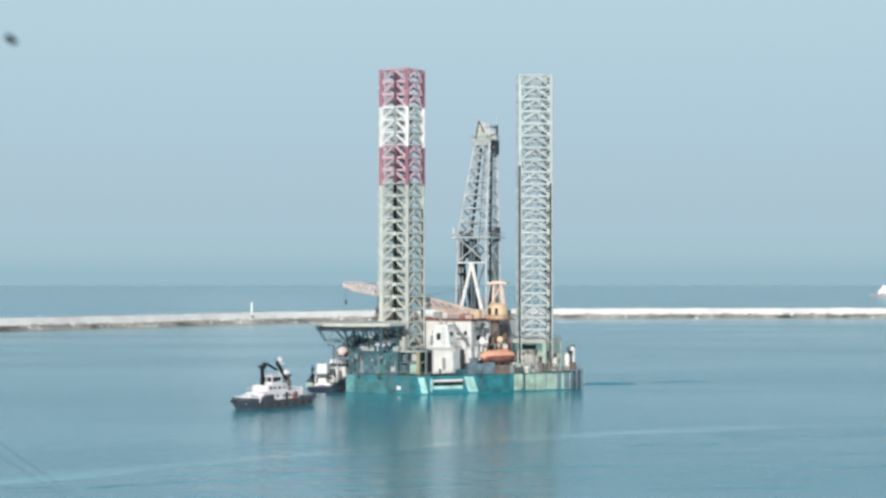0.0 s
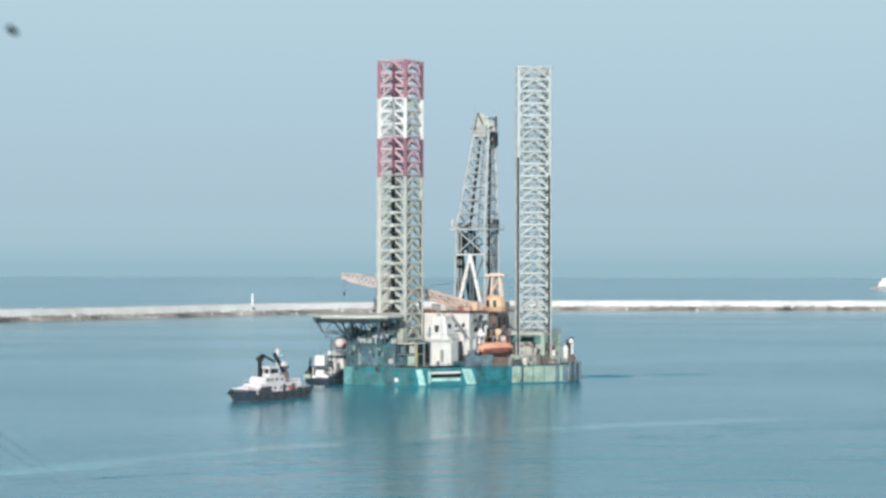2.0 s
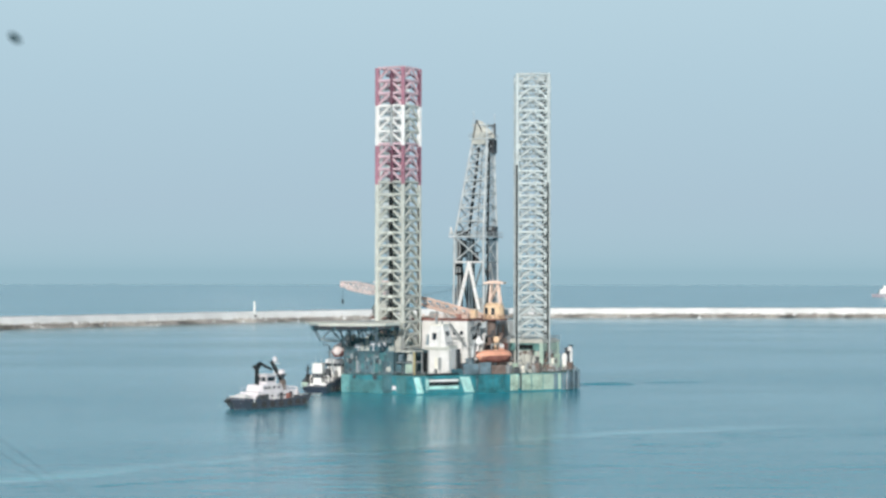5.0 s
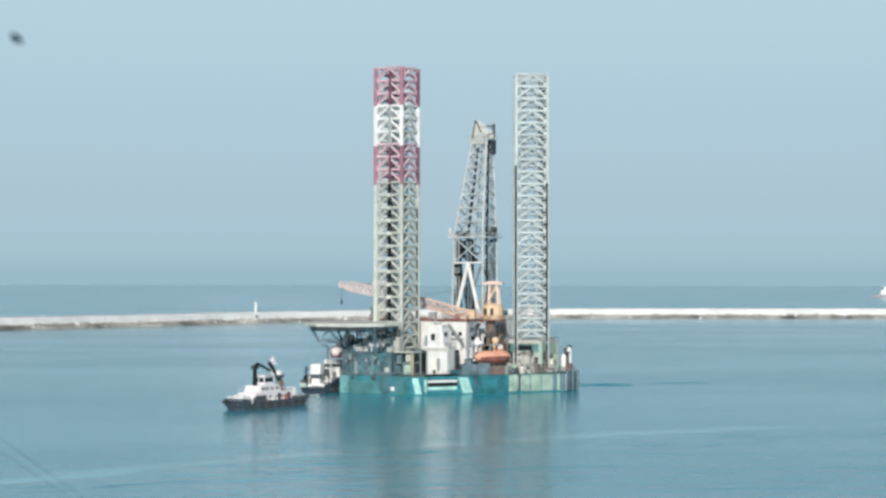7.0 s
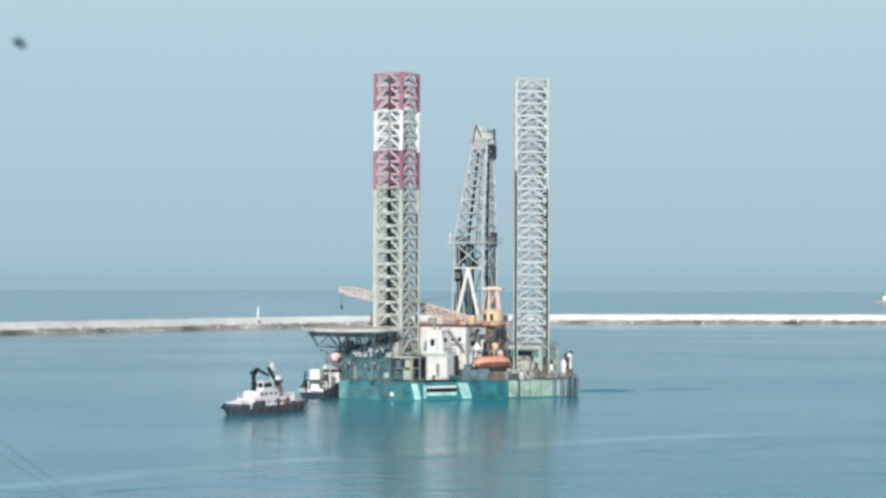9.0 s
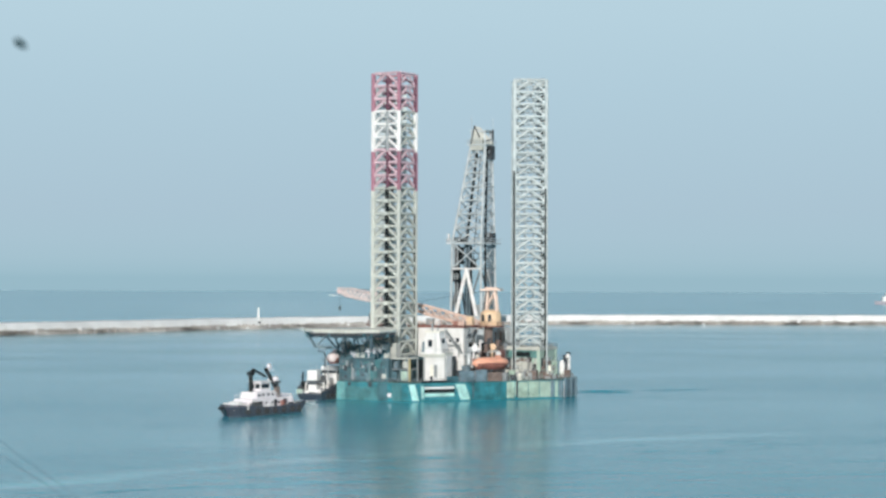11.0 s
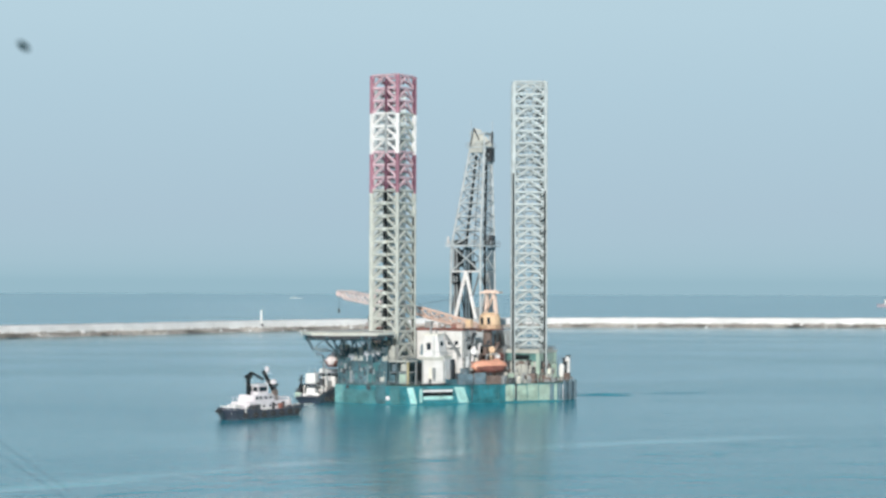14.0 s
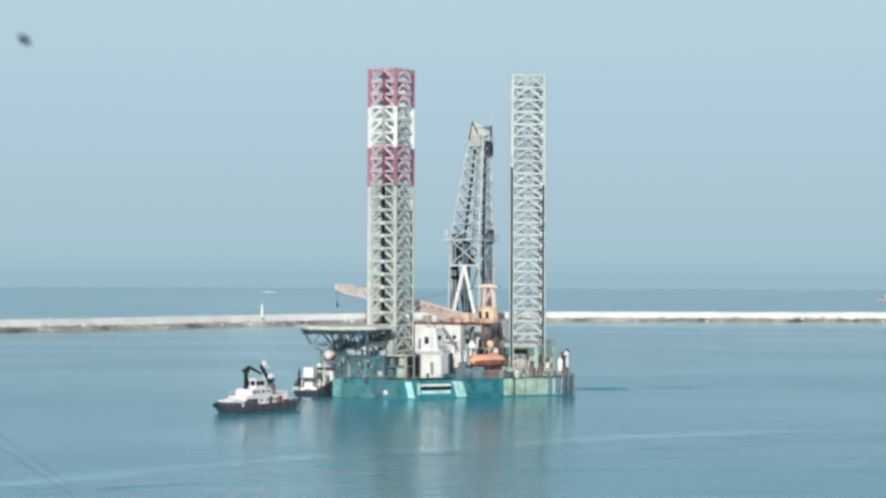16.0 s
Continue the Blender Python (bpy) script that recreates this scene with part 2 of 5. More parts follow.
def smear_material(name, col, dense, reach):
    """Thin dirt on glass, thick in the middle and worn away to nothing at its rim."""
    m, n, l, b = node_mat(name)
    co, ns = n.new("ShaderNodeTexCoord"), n.new("ShaderNodeTexNoise")
    ns.inputs["Scale"].default_value = 700.0
    ns.inputs["Detail"].default_value = 3
    ln = n.new("ShaderNodeVectorMath")
    ln.operation = "LENGTH"
    l.new(co.outputs["Object"], ln.inputs[0])
    l.new(co.outputs["Object"], ns.inputs["Vector"])
    fall = n.new("ShaderNodeMapRange")
    fall.interpolation_type = "SMOOTHSTEP"
    fall.inputs[1].default_value, fall.inputs[2].default_value = 0.0, reach
    fall.inputs[3].default_value, fall.inputs[4].default_value = dense, 0.0
    l.new(ln.outputs["Value"], fall.inputs[0])
    mul = n.new("ShaderNodeMath")
    mul.operation = "MULTIPLY"
    rg = n.new("ShaderNodeMapRange")
    rg.inputs[1].default_value, rg.inputs[2].default_value, rg.inputs[3].default_value, rg.inputs[4].default_value = 0.3, 0.7, 0.75, 1.15
    l.new(ns.outputs[0], rg.inputs[0])
    l.new(fall.outputs[0], mul.inputs[0])
    l.new(rg.outputs[0], mul.inputs[1])
    l.new(mul.outputs[0], b.inputs["Alpha"])
    b.inputs["Base Color"].default_value = (*col, 1)
    b.inputs["Roughness"].default_value = 0.9
    return m


M_PANE = pane_material()
M_SPECK = smear_material("dried_dirt", (0.008, 0.035, 0.042), 0.92, 0.0031)
M_THREAD = smear_material("faint_grime", (0.05, 0.08, 0.09), 0.055, 0.035)
# ---------------------------------------------------------------- mesh helpers
class Bits:
    """Collects boxes, bars and prisms, and links them as one mesh."""

    def __init__(self):
        self.v, self.f = [], []

    def add(self, verts, faces):
        k = len(self.v)
        self.v += [tuple(p) for p in verts]
        self.f += [tuple(i + k for i in q) for q in faces]
        return self

    def box(self, x, y, z, sx, sy, sz, rz=0.0, top=(1.0, 1.0)):
        """A box on z, sx by sy by sz, turned by rz degrees; top: how far its top narrows."""
        c, s = math.cos(radians(rz)), math.sin(radians(rz))
        vs = []
        for h, kx, ky in ((0, 1, 1), (sz, top[0], top[1])):
            for a, b in ((-1, -1), (1, -1), (1, 1), (-1, 1)):
                u, w = a * sx / 2 * kx, b * sy / 2 * ky
                vs.append((x + c * u - s * w, y + s * u + c * w, z + h))
        return self.add(vs, [(3, 2, 1, 0), (4, 5, 6, 7), (0, 1, 5, 4), (1, 2, 6, 5), (2, 3, 7, 6), (3, 0, 4, 7)])

    def bar(self, p, q, r, n=6, r2=None):
        p, q = Vector(p), Vector(q)
        d = (q - p).normalized()
        a = d.orthogonal().normalized()
        b = d.cross(a)
        vs = []
        for o, rr in ((p, r), (q, r if r2 is None else r2)):
            for i in range(n):
                t = 2 * math.pi * (i + 0.5) / n
                vs.append(o + (a * math.cos(t) + b * math.sin(t)) * rr)
        fs = [(i, (i + 1) % n, n + (i + 1) % n, n + i) for i in range(n)]
        return self.add(vs, fs + [tuple(range(n - 1, -1, -1)), tuple(range(n, 2 * n))])

    def prism(self, outline, z0, z1, grow=1.0):
        n = len(outline)
        vs = [(x, y, z0) for x, y in outline] + [(x * grow, y * grow, z1) for x, y in outline]
        return self.add(vs, [(i, (i + 1) % n, n + (i + 1) % n, n + i) for i in range(n)] + [tuple(range(n - 1, -1, -1)), tuple(range(n, 2 * n))])

    def rings(self, rings):
        """Skin over rings of equal length, capped."""
        n = len(rings[0])
        vs = [p for r in rings for p in r]
        fs = [(k * n + i, k * n + (i + 1) % n, (k + 1) * n + (i + 1) % n, (k + 1) * n + i) for k in range(len(rings) - 1) for i in range(n)]
        return self.add(vs, fs + [tuple(range(n - 1, -1, -1)), tuple(range((len(rings) - 1) * n, len(rings) * n))])

    def torus(self, c, axis, R, r, n=10, m=6):
        axis = Vector(axis).normalized()
        a = axis.orthogonal().normalized()
        b = axis.cross(a)
        vs, fs = [], []
        for i in range(n):
            t = 2 * math.pi * i / n
            d = a * math.cos(t) + b * math.sin(t)
            for j in range(m):
                u = 2 * math.pi * j / m
                vs.append(Vector(c) + d * (R + r * math.cos(u)) + axis * (r * math.sin(u)))
        for i in range(n):
            for j in range(m):
                fs.append((i * m + j, ((i + 1) % n) * m + j, ((i + 1) % n) * m + (j + 1) % m, i * m + (j + 1) % m))
        return self.add(vs, fs)

    def mesh(self, name, mat, smooth=False):
        me = bpy.data.meshes.new(name)
        me.from_pydata(self.v, [], self.f)
        me.materials.append(mat)
        bm = bmesh.new()
        bm.from_mesh(me)
        bmesh.ops.recalc_face_normals(bm, faces=bm.faces)
        bm.to_mesh(me)
        bm.free()
        if smooth:
            me.polygons.foreach_set("use_smooth", [True] * len(me.polygons))
        return me


def part(name, bits, mat, parent=None, label="", bevel=0.0, smooth=False, at=None):
    ob = new(name, bits.mesh(name, mat, smooth))
    if at is not None:
        ob.matrix_basis = at
    if parent is not None:
        ob.parent = parent
    if label:
        tagged(ob, label)
    if bevel:
        mod = ob.modifiers.new("bevel", "BEVEL")
        mod.width, mod.segments, mod.limit_method = bevel, 2, "ANGLE"
    return ob


def shared(name, mesh, parent, m):
    ob = new(name, mesh)
    ob.parent = parent
    ob.matrix_basis = m
    return ob


def thing(name, label, category, group="", kind=""):
    return tagged(new(name), label, category, group, kind)


def rail(bits, pts, h=1.1, step=2.0, r=0.04, closed=False):
    """A handrail along pts."""
    pts = [Vector(p) for p in pts]
    if closed:
        pts.append(pts[0])
    for p, q in zip(pts, pts[1:]):
        k = max(1, int((q - p).length / step))
        for i in range(k + 1):
            s = p.lerp(q, i / k)
            bits.bar(s, s + Vector((0, 0, h)), r, 4)
        for z in (h, h * 0.55):
            bits.bar(p + Vector((0, 0, z)), q + Vector((0, 0, z)), r, 4)
    return bits


# ---------------------------------------------------------------- sea and breakwater
def build_sea():
    b = Bits().add([(-9000, -3000, 0), (9000, -3000, 0), (9000, 9000, 0), (-9000, 9000, 0)], [(0, 1, 2, 3)])
    ob = part("water", b, M_SEA)
    tagged(ob, "calm blue-green harbour water with slick streaks", "sea", kind="structure")


BW = [Vector(p) for p in ((-520, 900), (-400, 985), (-318, 1050), (-246, 1132), (-180, 1215), (-116, 1300), (-30, 1382), (80, 1440), (232, 1458), (380, 1466), (560, 1474), (760, 1480), (960, 1486))]


def bw_curve(u):
    """A place on the breakwater's waterline, u counted in its bends."""
    i = max(1, min(len(BW) - 3, int(u)))
    t = u - i
    a, b, c, d = BW[i - 1:i + 3]
    return 0.5 * (2 * b + (c - a) * t + (2 * a - 5 * b + 4 * c - d) * t * t + (3 * b - a - 3 * c + d) * t ** 3)


BW_LINE = [bw_curve(1 + 0.05 * k) for k in range(int(20 * (len(BW) - 3)))]
BW_RUN = [0.0]
for p, q in zip(BW_LINE, BW_LINE[1:]):
    BW_RUN.append(BW_RUN[-1] + (q - p).length)
BW_LEN = BW_RUN[-1] - 1.0


def bw(s, n, z):
    """A place s metres along the breakwater, n metres behind its near waterline, z up."""
    k = int(min(max(np.searchsorted(BW_RUN, s) - 1, 0), len(BW_LINE) - 2))
    e = (BW_LINE[k + 1] - BW_LINE[k]).normalized()
    p = BW_LINE[k] + e * (s - BW_RUN[k])
    return (p.x - e.y * n, p.y + e.x * n, z)


def rock_mesh(name, mat, label, count, s0, s1, place, size):
    rnd = random.Random(name)
    ico = bmesh.new()
    bmesh.ops.create_icosphere(ico, subdivisions=1, radius=1.0)
    base = [v.co.copy() for v in ico.verts]
    faces = [tuple(v.index for v in f.verts) for f in ico.faces]
    ico.free()
    b = Bits()
    for _ in range(count):
        s = rnd.uniform(s0, s1)
        n, z = place(rnd, s)
        r = rnd.uniform(*size)
        sc = Vector((r * rnd.uniform(0.8, 1.4), r * rnd.uniform(0.8, 1.3), r * rnd.uniform(0.6, 0.95)))
        rot = Euler((rnd.uniform(-0.4, 0.4), rnd.uniform(-0.4, 0.4), rnd.uniform(0, 6.3))).to_matrix()
        o = Vector(bw(s, n, z))
        b.add([o + rot @ Vector((v.x * sc.x, v.y * sc.y, v.z * sc.z)) * rnd.uniform(0.8, 1.12) for v in base], faces)
    ob = part(name, b, mat)
    tagged(ob, label, "rocks", kind="stuff")


def build_breakwater():
    b, toe = Bits(), Bits()
    prof = [(4.4, -2.0), (4.8, 2.6), (5.5, 4.6), (6.2, 6.5), (7.2, 6.95), (15.0, 6.95), (26.0, -2.0)]
    low_prof = [(-1.0, -2.0), (0.0, 0.2), (4.6, 2.3), (8.0, 2.4), (8.0, -2.0)]
    rings, toes = [], []
    k = 260
    for i in range(k + 1):
        s = BW_LEN * i / k
        w = noise.noise((s * 0.03, 3.1, 0.0)) * 0.5
        rings.append([bw(s, n + w, z + (noise.noise((s * 0.05, n * 0.3, 5.0)) * 0.35 if z > 1 else 0)) for n, z in prof])
        toes.append([bw(s, n + w, z + (noise.noise((s * 0.08, n, 9.0)) * 0.6 if z > 1 else 0)) for n, z in low_prof])
    b.rings(rings)
    tagged(part("rubble_toe", toe.rings(toes), M_ROCKLO), "dark weathered rubble toe of the breakwater", "breakwater", kind="structure")
    ob = part("breakwater", b, M_ROCKHI)
    tagged(ob, "long pale rubble mound breakwater with a sunlit crest", "breakwater", kind="structure")

    def low(rnd, s):
        u = rnd.random()
        return u * 4.6, u * 2.2 - 0.1

    def middle(rnd, s):
        u = rnd.random()
        return 4.3 + 0.6 * u, 2.2 + 0.9 * u

    def high(rnd, s):
        u = rnd.random()
        if u < 0.6:
            u /= 0.6
            return 4.9 + 1.3 * u, 3.0 + 3.4 * u
        return rnd.uniform(7.2, 14.0), 6.95
    rock_mesh("armour_rocks", M_ROCKLO, "weathered grey-brown armour rocks along the waterline", 3000, 0, BW_LEN, low, (0.5, 1.3))
    rock_mesh("slope_rocks", M_ROCKMID, "grey limestone blocks heaped against the breakwater", 900, 0, BW_LEN, middle, (0.5, 1.0))
    rock_mesh("pale_rocks", M_ROCKHI, "scattered pale boulders among the armour rock", 150, 0, BW_LEN, low, (0.6, 1.5))
    rock_mesh("crest_rocks", M_ROCKHI, "pale limestone boulders heaped along the crest", 800, 0, BW_LEN, high, (0.25, 0.5))


BEACON_S = min(range(int(BW_LEN)), key=lambda s: abs(bw(s, 6.5, 0)[0] / bw(s, 6.5, 0)[1] + 338.8 / 3600.0))


def build_beacon():
    root = thing("beacon", "slim white navigation beacon post on the breakwater crest", "beacon")
    root.location = bw(BEACON_S, 6.5, 3.6)
    part("base", Bits().bar((0, 0, -1.0), (0, 0, 1.3), 1.5, 12), M_DARK, root, "dark round base", bevel=0.08)
    part("tower", Bits().bar((0, 0, 1.3), (0, 0, 9.0), 0.85, 12, 0.6), M_WHITE, root, smooth=False)
    part("gallery", rail(Bits().bar((0, 0, 9.0), (0, 0, 9.15), 0.95, 12), [(0.8 * math.cos(i), 0.8 * math.sin(i), 9.1) for i in range(6)], 0.9, 1, 0.03, True), M_WHITE, root)
    part("lantern", Bits().bar((0, 0, 9.15), (0, 0, 10.1), 0.4, 10), M_WHITE, root)


# ---------------------------------------------------------------- the drilling rig
# local axes: y to the bow, x to starboard, z up from the waterline
RIG0 = Vector((0.2, 581.4, 0))
RIG_TURN = 154.0
LEGS = [(0.0, 26.0), (-22.45, -13.4), (22.8, -13.6)]
BAY = 3.45
DECK_Z = 5.0
HULL = [(-11.5, 37.0), (-38.5, 0.0), (-38.5, -9.0), (-27.5, -31.0), (-14, -32.5), (14, -32.5), (29.5, -29.0), (31.5, -10.0), (11.5, 37.0)]


def brace_bits(s, thick=1.0, dense=False):
    """One bay of one face: a girt along the top and a chevron below it, in the plane y = 0."""
    b = Bits()
    h = s / 2 - 0.35
    b.bar((-h, 0, BAY), (h, 0, BAY), 0.38 * thick, 6)
    b.bar((-h, 0, 0.25), (0, 0, BAY - 0.1), 0.34 * thick, 6)
    b.bar((h, 0, 0.25), (0, 0, BAY - 0.1), 0.34 * thick, 6)
    b.box(0, 0, BAY - 0.55, 0.9, 0.12, 0.7)
    if dense:
        b.bar((-h, 0, BAY / 2), (h, 0, BAY / 2), 0.17, 5)
        for k in (-1, 1):
            b.bar((k * h, 0, BAY - 0.1), (k * h * 0.5, 0, BAY / 2), 0.17, 5).bar((k * h * 0.45, 0, BAY), (k * h * 0.5, 0, BAY / 2), 0.15, 5)
            b.bar((k * h * 0.1, 0, 0.1), (k * h * 0.5, 0, BAY / 2), 0.17, 5)
    for k in (-1, 1):
        b.box(k * (h - 0.35), 0, 0.1, 1.0, 0.1, 0.9, top=(0.5, 1.0)).box(k * (h - 0.3), 0, BAY - 0.6, 0.9, 0.1, 0.6)
    return b


def build_leg(rig, x, y, turn, banded, riser_shade_bars=(), side=8.75, z0=-6.0, z1=88.5):
    leg = part("leg", Bits().box(0, 0, z0 - 1.5, side + 1.5, side + 1.5, 1.5, top=(0.8, 0.8)), M_GREY, rig,
               "tall square lattice leg " + ("with red and white bands at its top" if banded else "in weathered pale grey paint"), at=pose(x, y, 0, 0, 0, turn))
    bays = int((z1 - z0) / BAY)
    zt = z1 - bays * BAY

    def tone(z):
        d = z1 - z
        if not banded or d > 31.7:
            return 0
        return 2 if d < 10.3 or d > 21.2 else 1
    plain = M_LEGPAINT if banded else M_GREY
    mats = (plain, M_WHITE, M_RED)
    meshes = [brace_bits(side, 0.96, not banded).mesh("brace", m) for m in (plain, M_WHITE, M_PINK)]
    h = side / 2
    cuts = [(zt, z1)] if not banded else [(zt, z1 - 31.7), (z1 - 31.7, z1 - 21.2), (z1 - 21.2, z1 - 10.3), (z1 - 10.3, z1)]
    for a, c in ((-h, -h), (h, -h), (h, h), (-h, h)):
        for u, w in cuts:
            ob = Bits()
            ob.bar((a, c, u), (a, c, w), 0.56, 8)
            ob.box(a * 1.0, c * 1.0, u, 1.25, 0.22, w - u, 45 if a * c > 0 else -45)
            part("chord", ob, mats[tone((u + w) / 2)], leg)
    for i in range(bays):
        z = zt + i * BAY
        k = tone(z + BAY / 2)
        for j in range(4):
            # face 1 of the white band takes the duller paint to stand for shade
            shared("brace", meshes[0 if k == 1 and j == 1 else k], leg, pose(0, 0, 0, 0, 0, 90 * j) @ pose(0, -h, z))
    cross = Bits()
    for p, q in (((0, -h), (h, 0)), ((h, 0), (0, h)), ((0, h), (-h, 0)), ((-h, 0), (0, -h))):
        cross.bar((*p, 0), (*q, 0), 0.2, 5)
    ring = [cross.mesh("inner_bracing", m) for m in mats]
    for i in range(bays):
        z = zt + (i + 1) * BAY
        shared("inner_bracing", ring[tone(z - 0.1)], leg, pose(0, 0, z))
        shared("inner_bracing", ring[tone(z - BAY / 2)], leg, pose(0, 0, z - BAY / 2))
    if banded:
        part("water_pipe", Bits().bar((0.14 * h, -1.10 * h, 5.0), (0.14 * h, -1.10 * h, 56.6), 0.55, 8), M_BLACK, leg, "black pipe clamped to the outside of the leg")
        for u, w, m in ((57.0, z1 - 21.4, M_WINE), (z1 - 21.0, z1 - 10.5, M_STEEL), (z1 - 10.1, z1 - 1.0, M_WINE)):
            part("water_pipe", Bits().bar((0.14 * h, -1.06 * h, u), (0.14 * h, -1.06 * h, w), 0.4, 8), m, leg)
            if m is M_WINE:
                part("riser_pipe", Bits().bar((1.06 * h, 0.86 * h, u), (1.06 * h, 0.86 * h, w), 0.3, 8), m, leg)
        clamp = [Bits().box(0, 0, -0.55, 1.5, 1.3, 1.0, top=(0.7, 1.0)).mesh("clamp", m) for m in (plain, M_WHITE, M_PINK)]
        for i in range(bays):
            z = zt + (i + 1) * BAY
            if 6.0 < z < 56.0:
                shared("clamp", clamp[tone(z - 0.1)], leg, pose(0.14 * h, -1.10 * h, z))
    # black uprights: riser pipes, and thin bars that paint shade beside a chord
    for a, c, r, u, w in riser_shade_bars:
        part("riser_pipe", Bits().bar((a * h, c * h, u), (a * h, c * h, w), r, 8), M_BLACK, leg, "black bar along the leg for riser pipe and chord shade")
    return leg


def build_hull(rig):
    hull = part("hull", Bits().prism(HULL, -3.0, DECK_Z - 0.05), M_TEAL, rig, "weathered teal triangular steel hull", bevel=0.25)
    part("main_deck", Bits().prism([(x * 0.985, y * 0.985) for x, y in HULL], DECK_Z - 0.05, DECK_Z + 0.02), M_DECK, rig)
    return hull


def build_helideck(rig):
    cx, cy, z, r = 4.0, 43.0, 18.4, 12.3
    octo = [(r * math.cos(radians(22.5 + 45 * i)), r * math.sin(radians(22.5 + 45 * i))) for i in range(8)]
    deck = part("helideck", Bits().prism(octo, 0, 0.85), M_HELI, rig, "octagonal grey helideck carried out over the bow", at=pose(cx, cy, z), bevel=0.08)
    net = Bits()
    for i in range(8):
        p, q = Vector((*octo[i], 0.55)), Vector((*octo[(i + 1) % 8], 0.55))
        po, qo = p * 1.11, q * 1.11
        po.z = qo.z = 0.75
        net.bar(po, qo, 0.06, 4)
        for k in range(9):
            net.bar(p.lerp(q, k / 8), po.lerp(qo, k / 8), 0.05, 4)
    part("safety_net", net, M_CREAM, deck)
    part("edge_girder", Bits().prism([(x * 0.975, y * 0.975) for x, y in octo], -0.75, -0.02), M_DARK, deck, "dark girder under the deck edge")
    part("edge_band", Bits().prism([(x * 1.012, y * 1.012) for x, y in octo], 0.1, 0.82), M_CREAM, deck, "cream painted deck edge")
    tr = Bits()
    for k in range(-2, 3):
        x = k * 4.2
        L = math.sqrt(max(1, r * r - x * x)) * 0.93
        tr.box(x, 0, -0.9, 0.35, 2 * L, 0.9)
    for k in (-1, 0, 1):
        y = k * 6.0
        L = math.sqrt(r * r - y * y) * 0.93
        tr.box(0, y, -1.3, 2 * L, 0.4, 1.1)
    part("beam", tr, M_DTEAL, deck)
    for sx in (-1, 1):
        part("strut", Bits().bar((sx * 6.5, 2.0, -0.9), (sx * 5.5, -8.0, -7.6), 0.24, 8), M_FORE, deck)
        part("bracket", Bits().bar((sx * 9.6, 6.0, -0.2), (sx * 8.4, 3.9, -4.0), 0.42, 8), M_SLATE, deck)
        part("tie_bar", Bits().bar((sx * 8.4, 3.9, -3.9), (sx * 7.0, 0.2, -1.0), 0.14, 6).bar((sx * 8.4, 3.9, -3.9), (sx * 7.6, -4.0, -4.4), 0.14, 6), M_GREY, deck)
        part("catwalk", rail(Bits().box(sx * 7.8, -1.0, -4.6, 1.2, 8.0, 0.15), [(sx * 8.4, -5.0, -4.45), (sx * 8.4, 3.0, -4.45)], 1.1, 1.3, 0.05), M_STEEL, deck)
    return deck


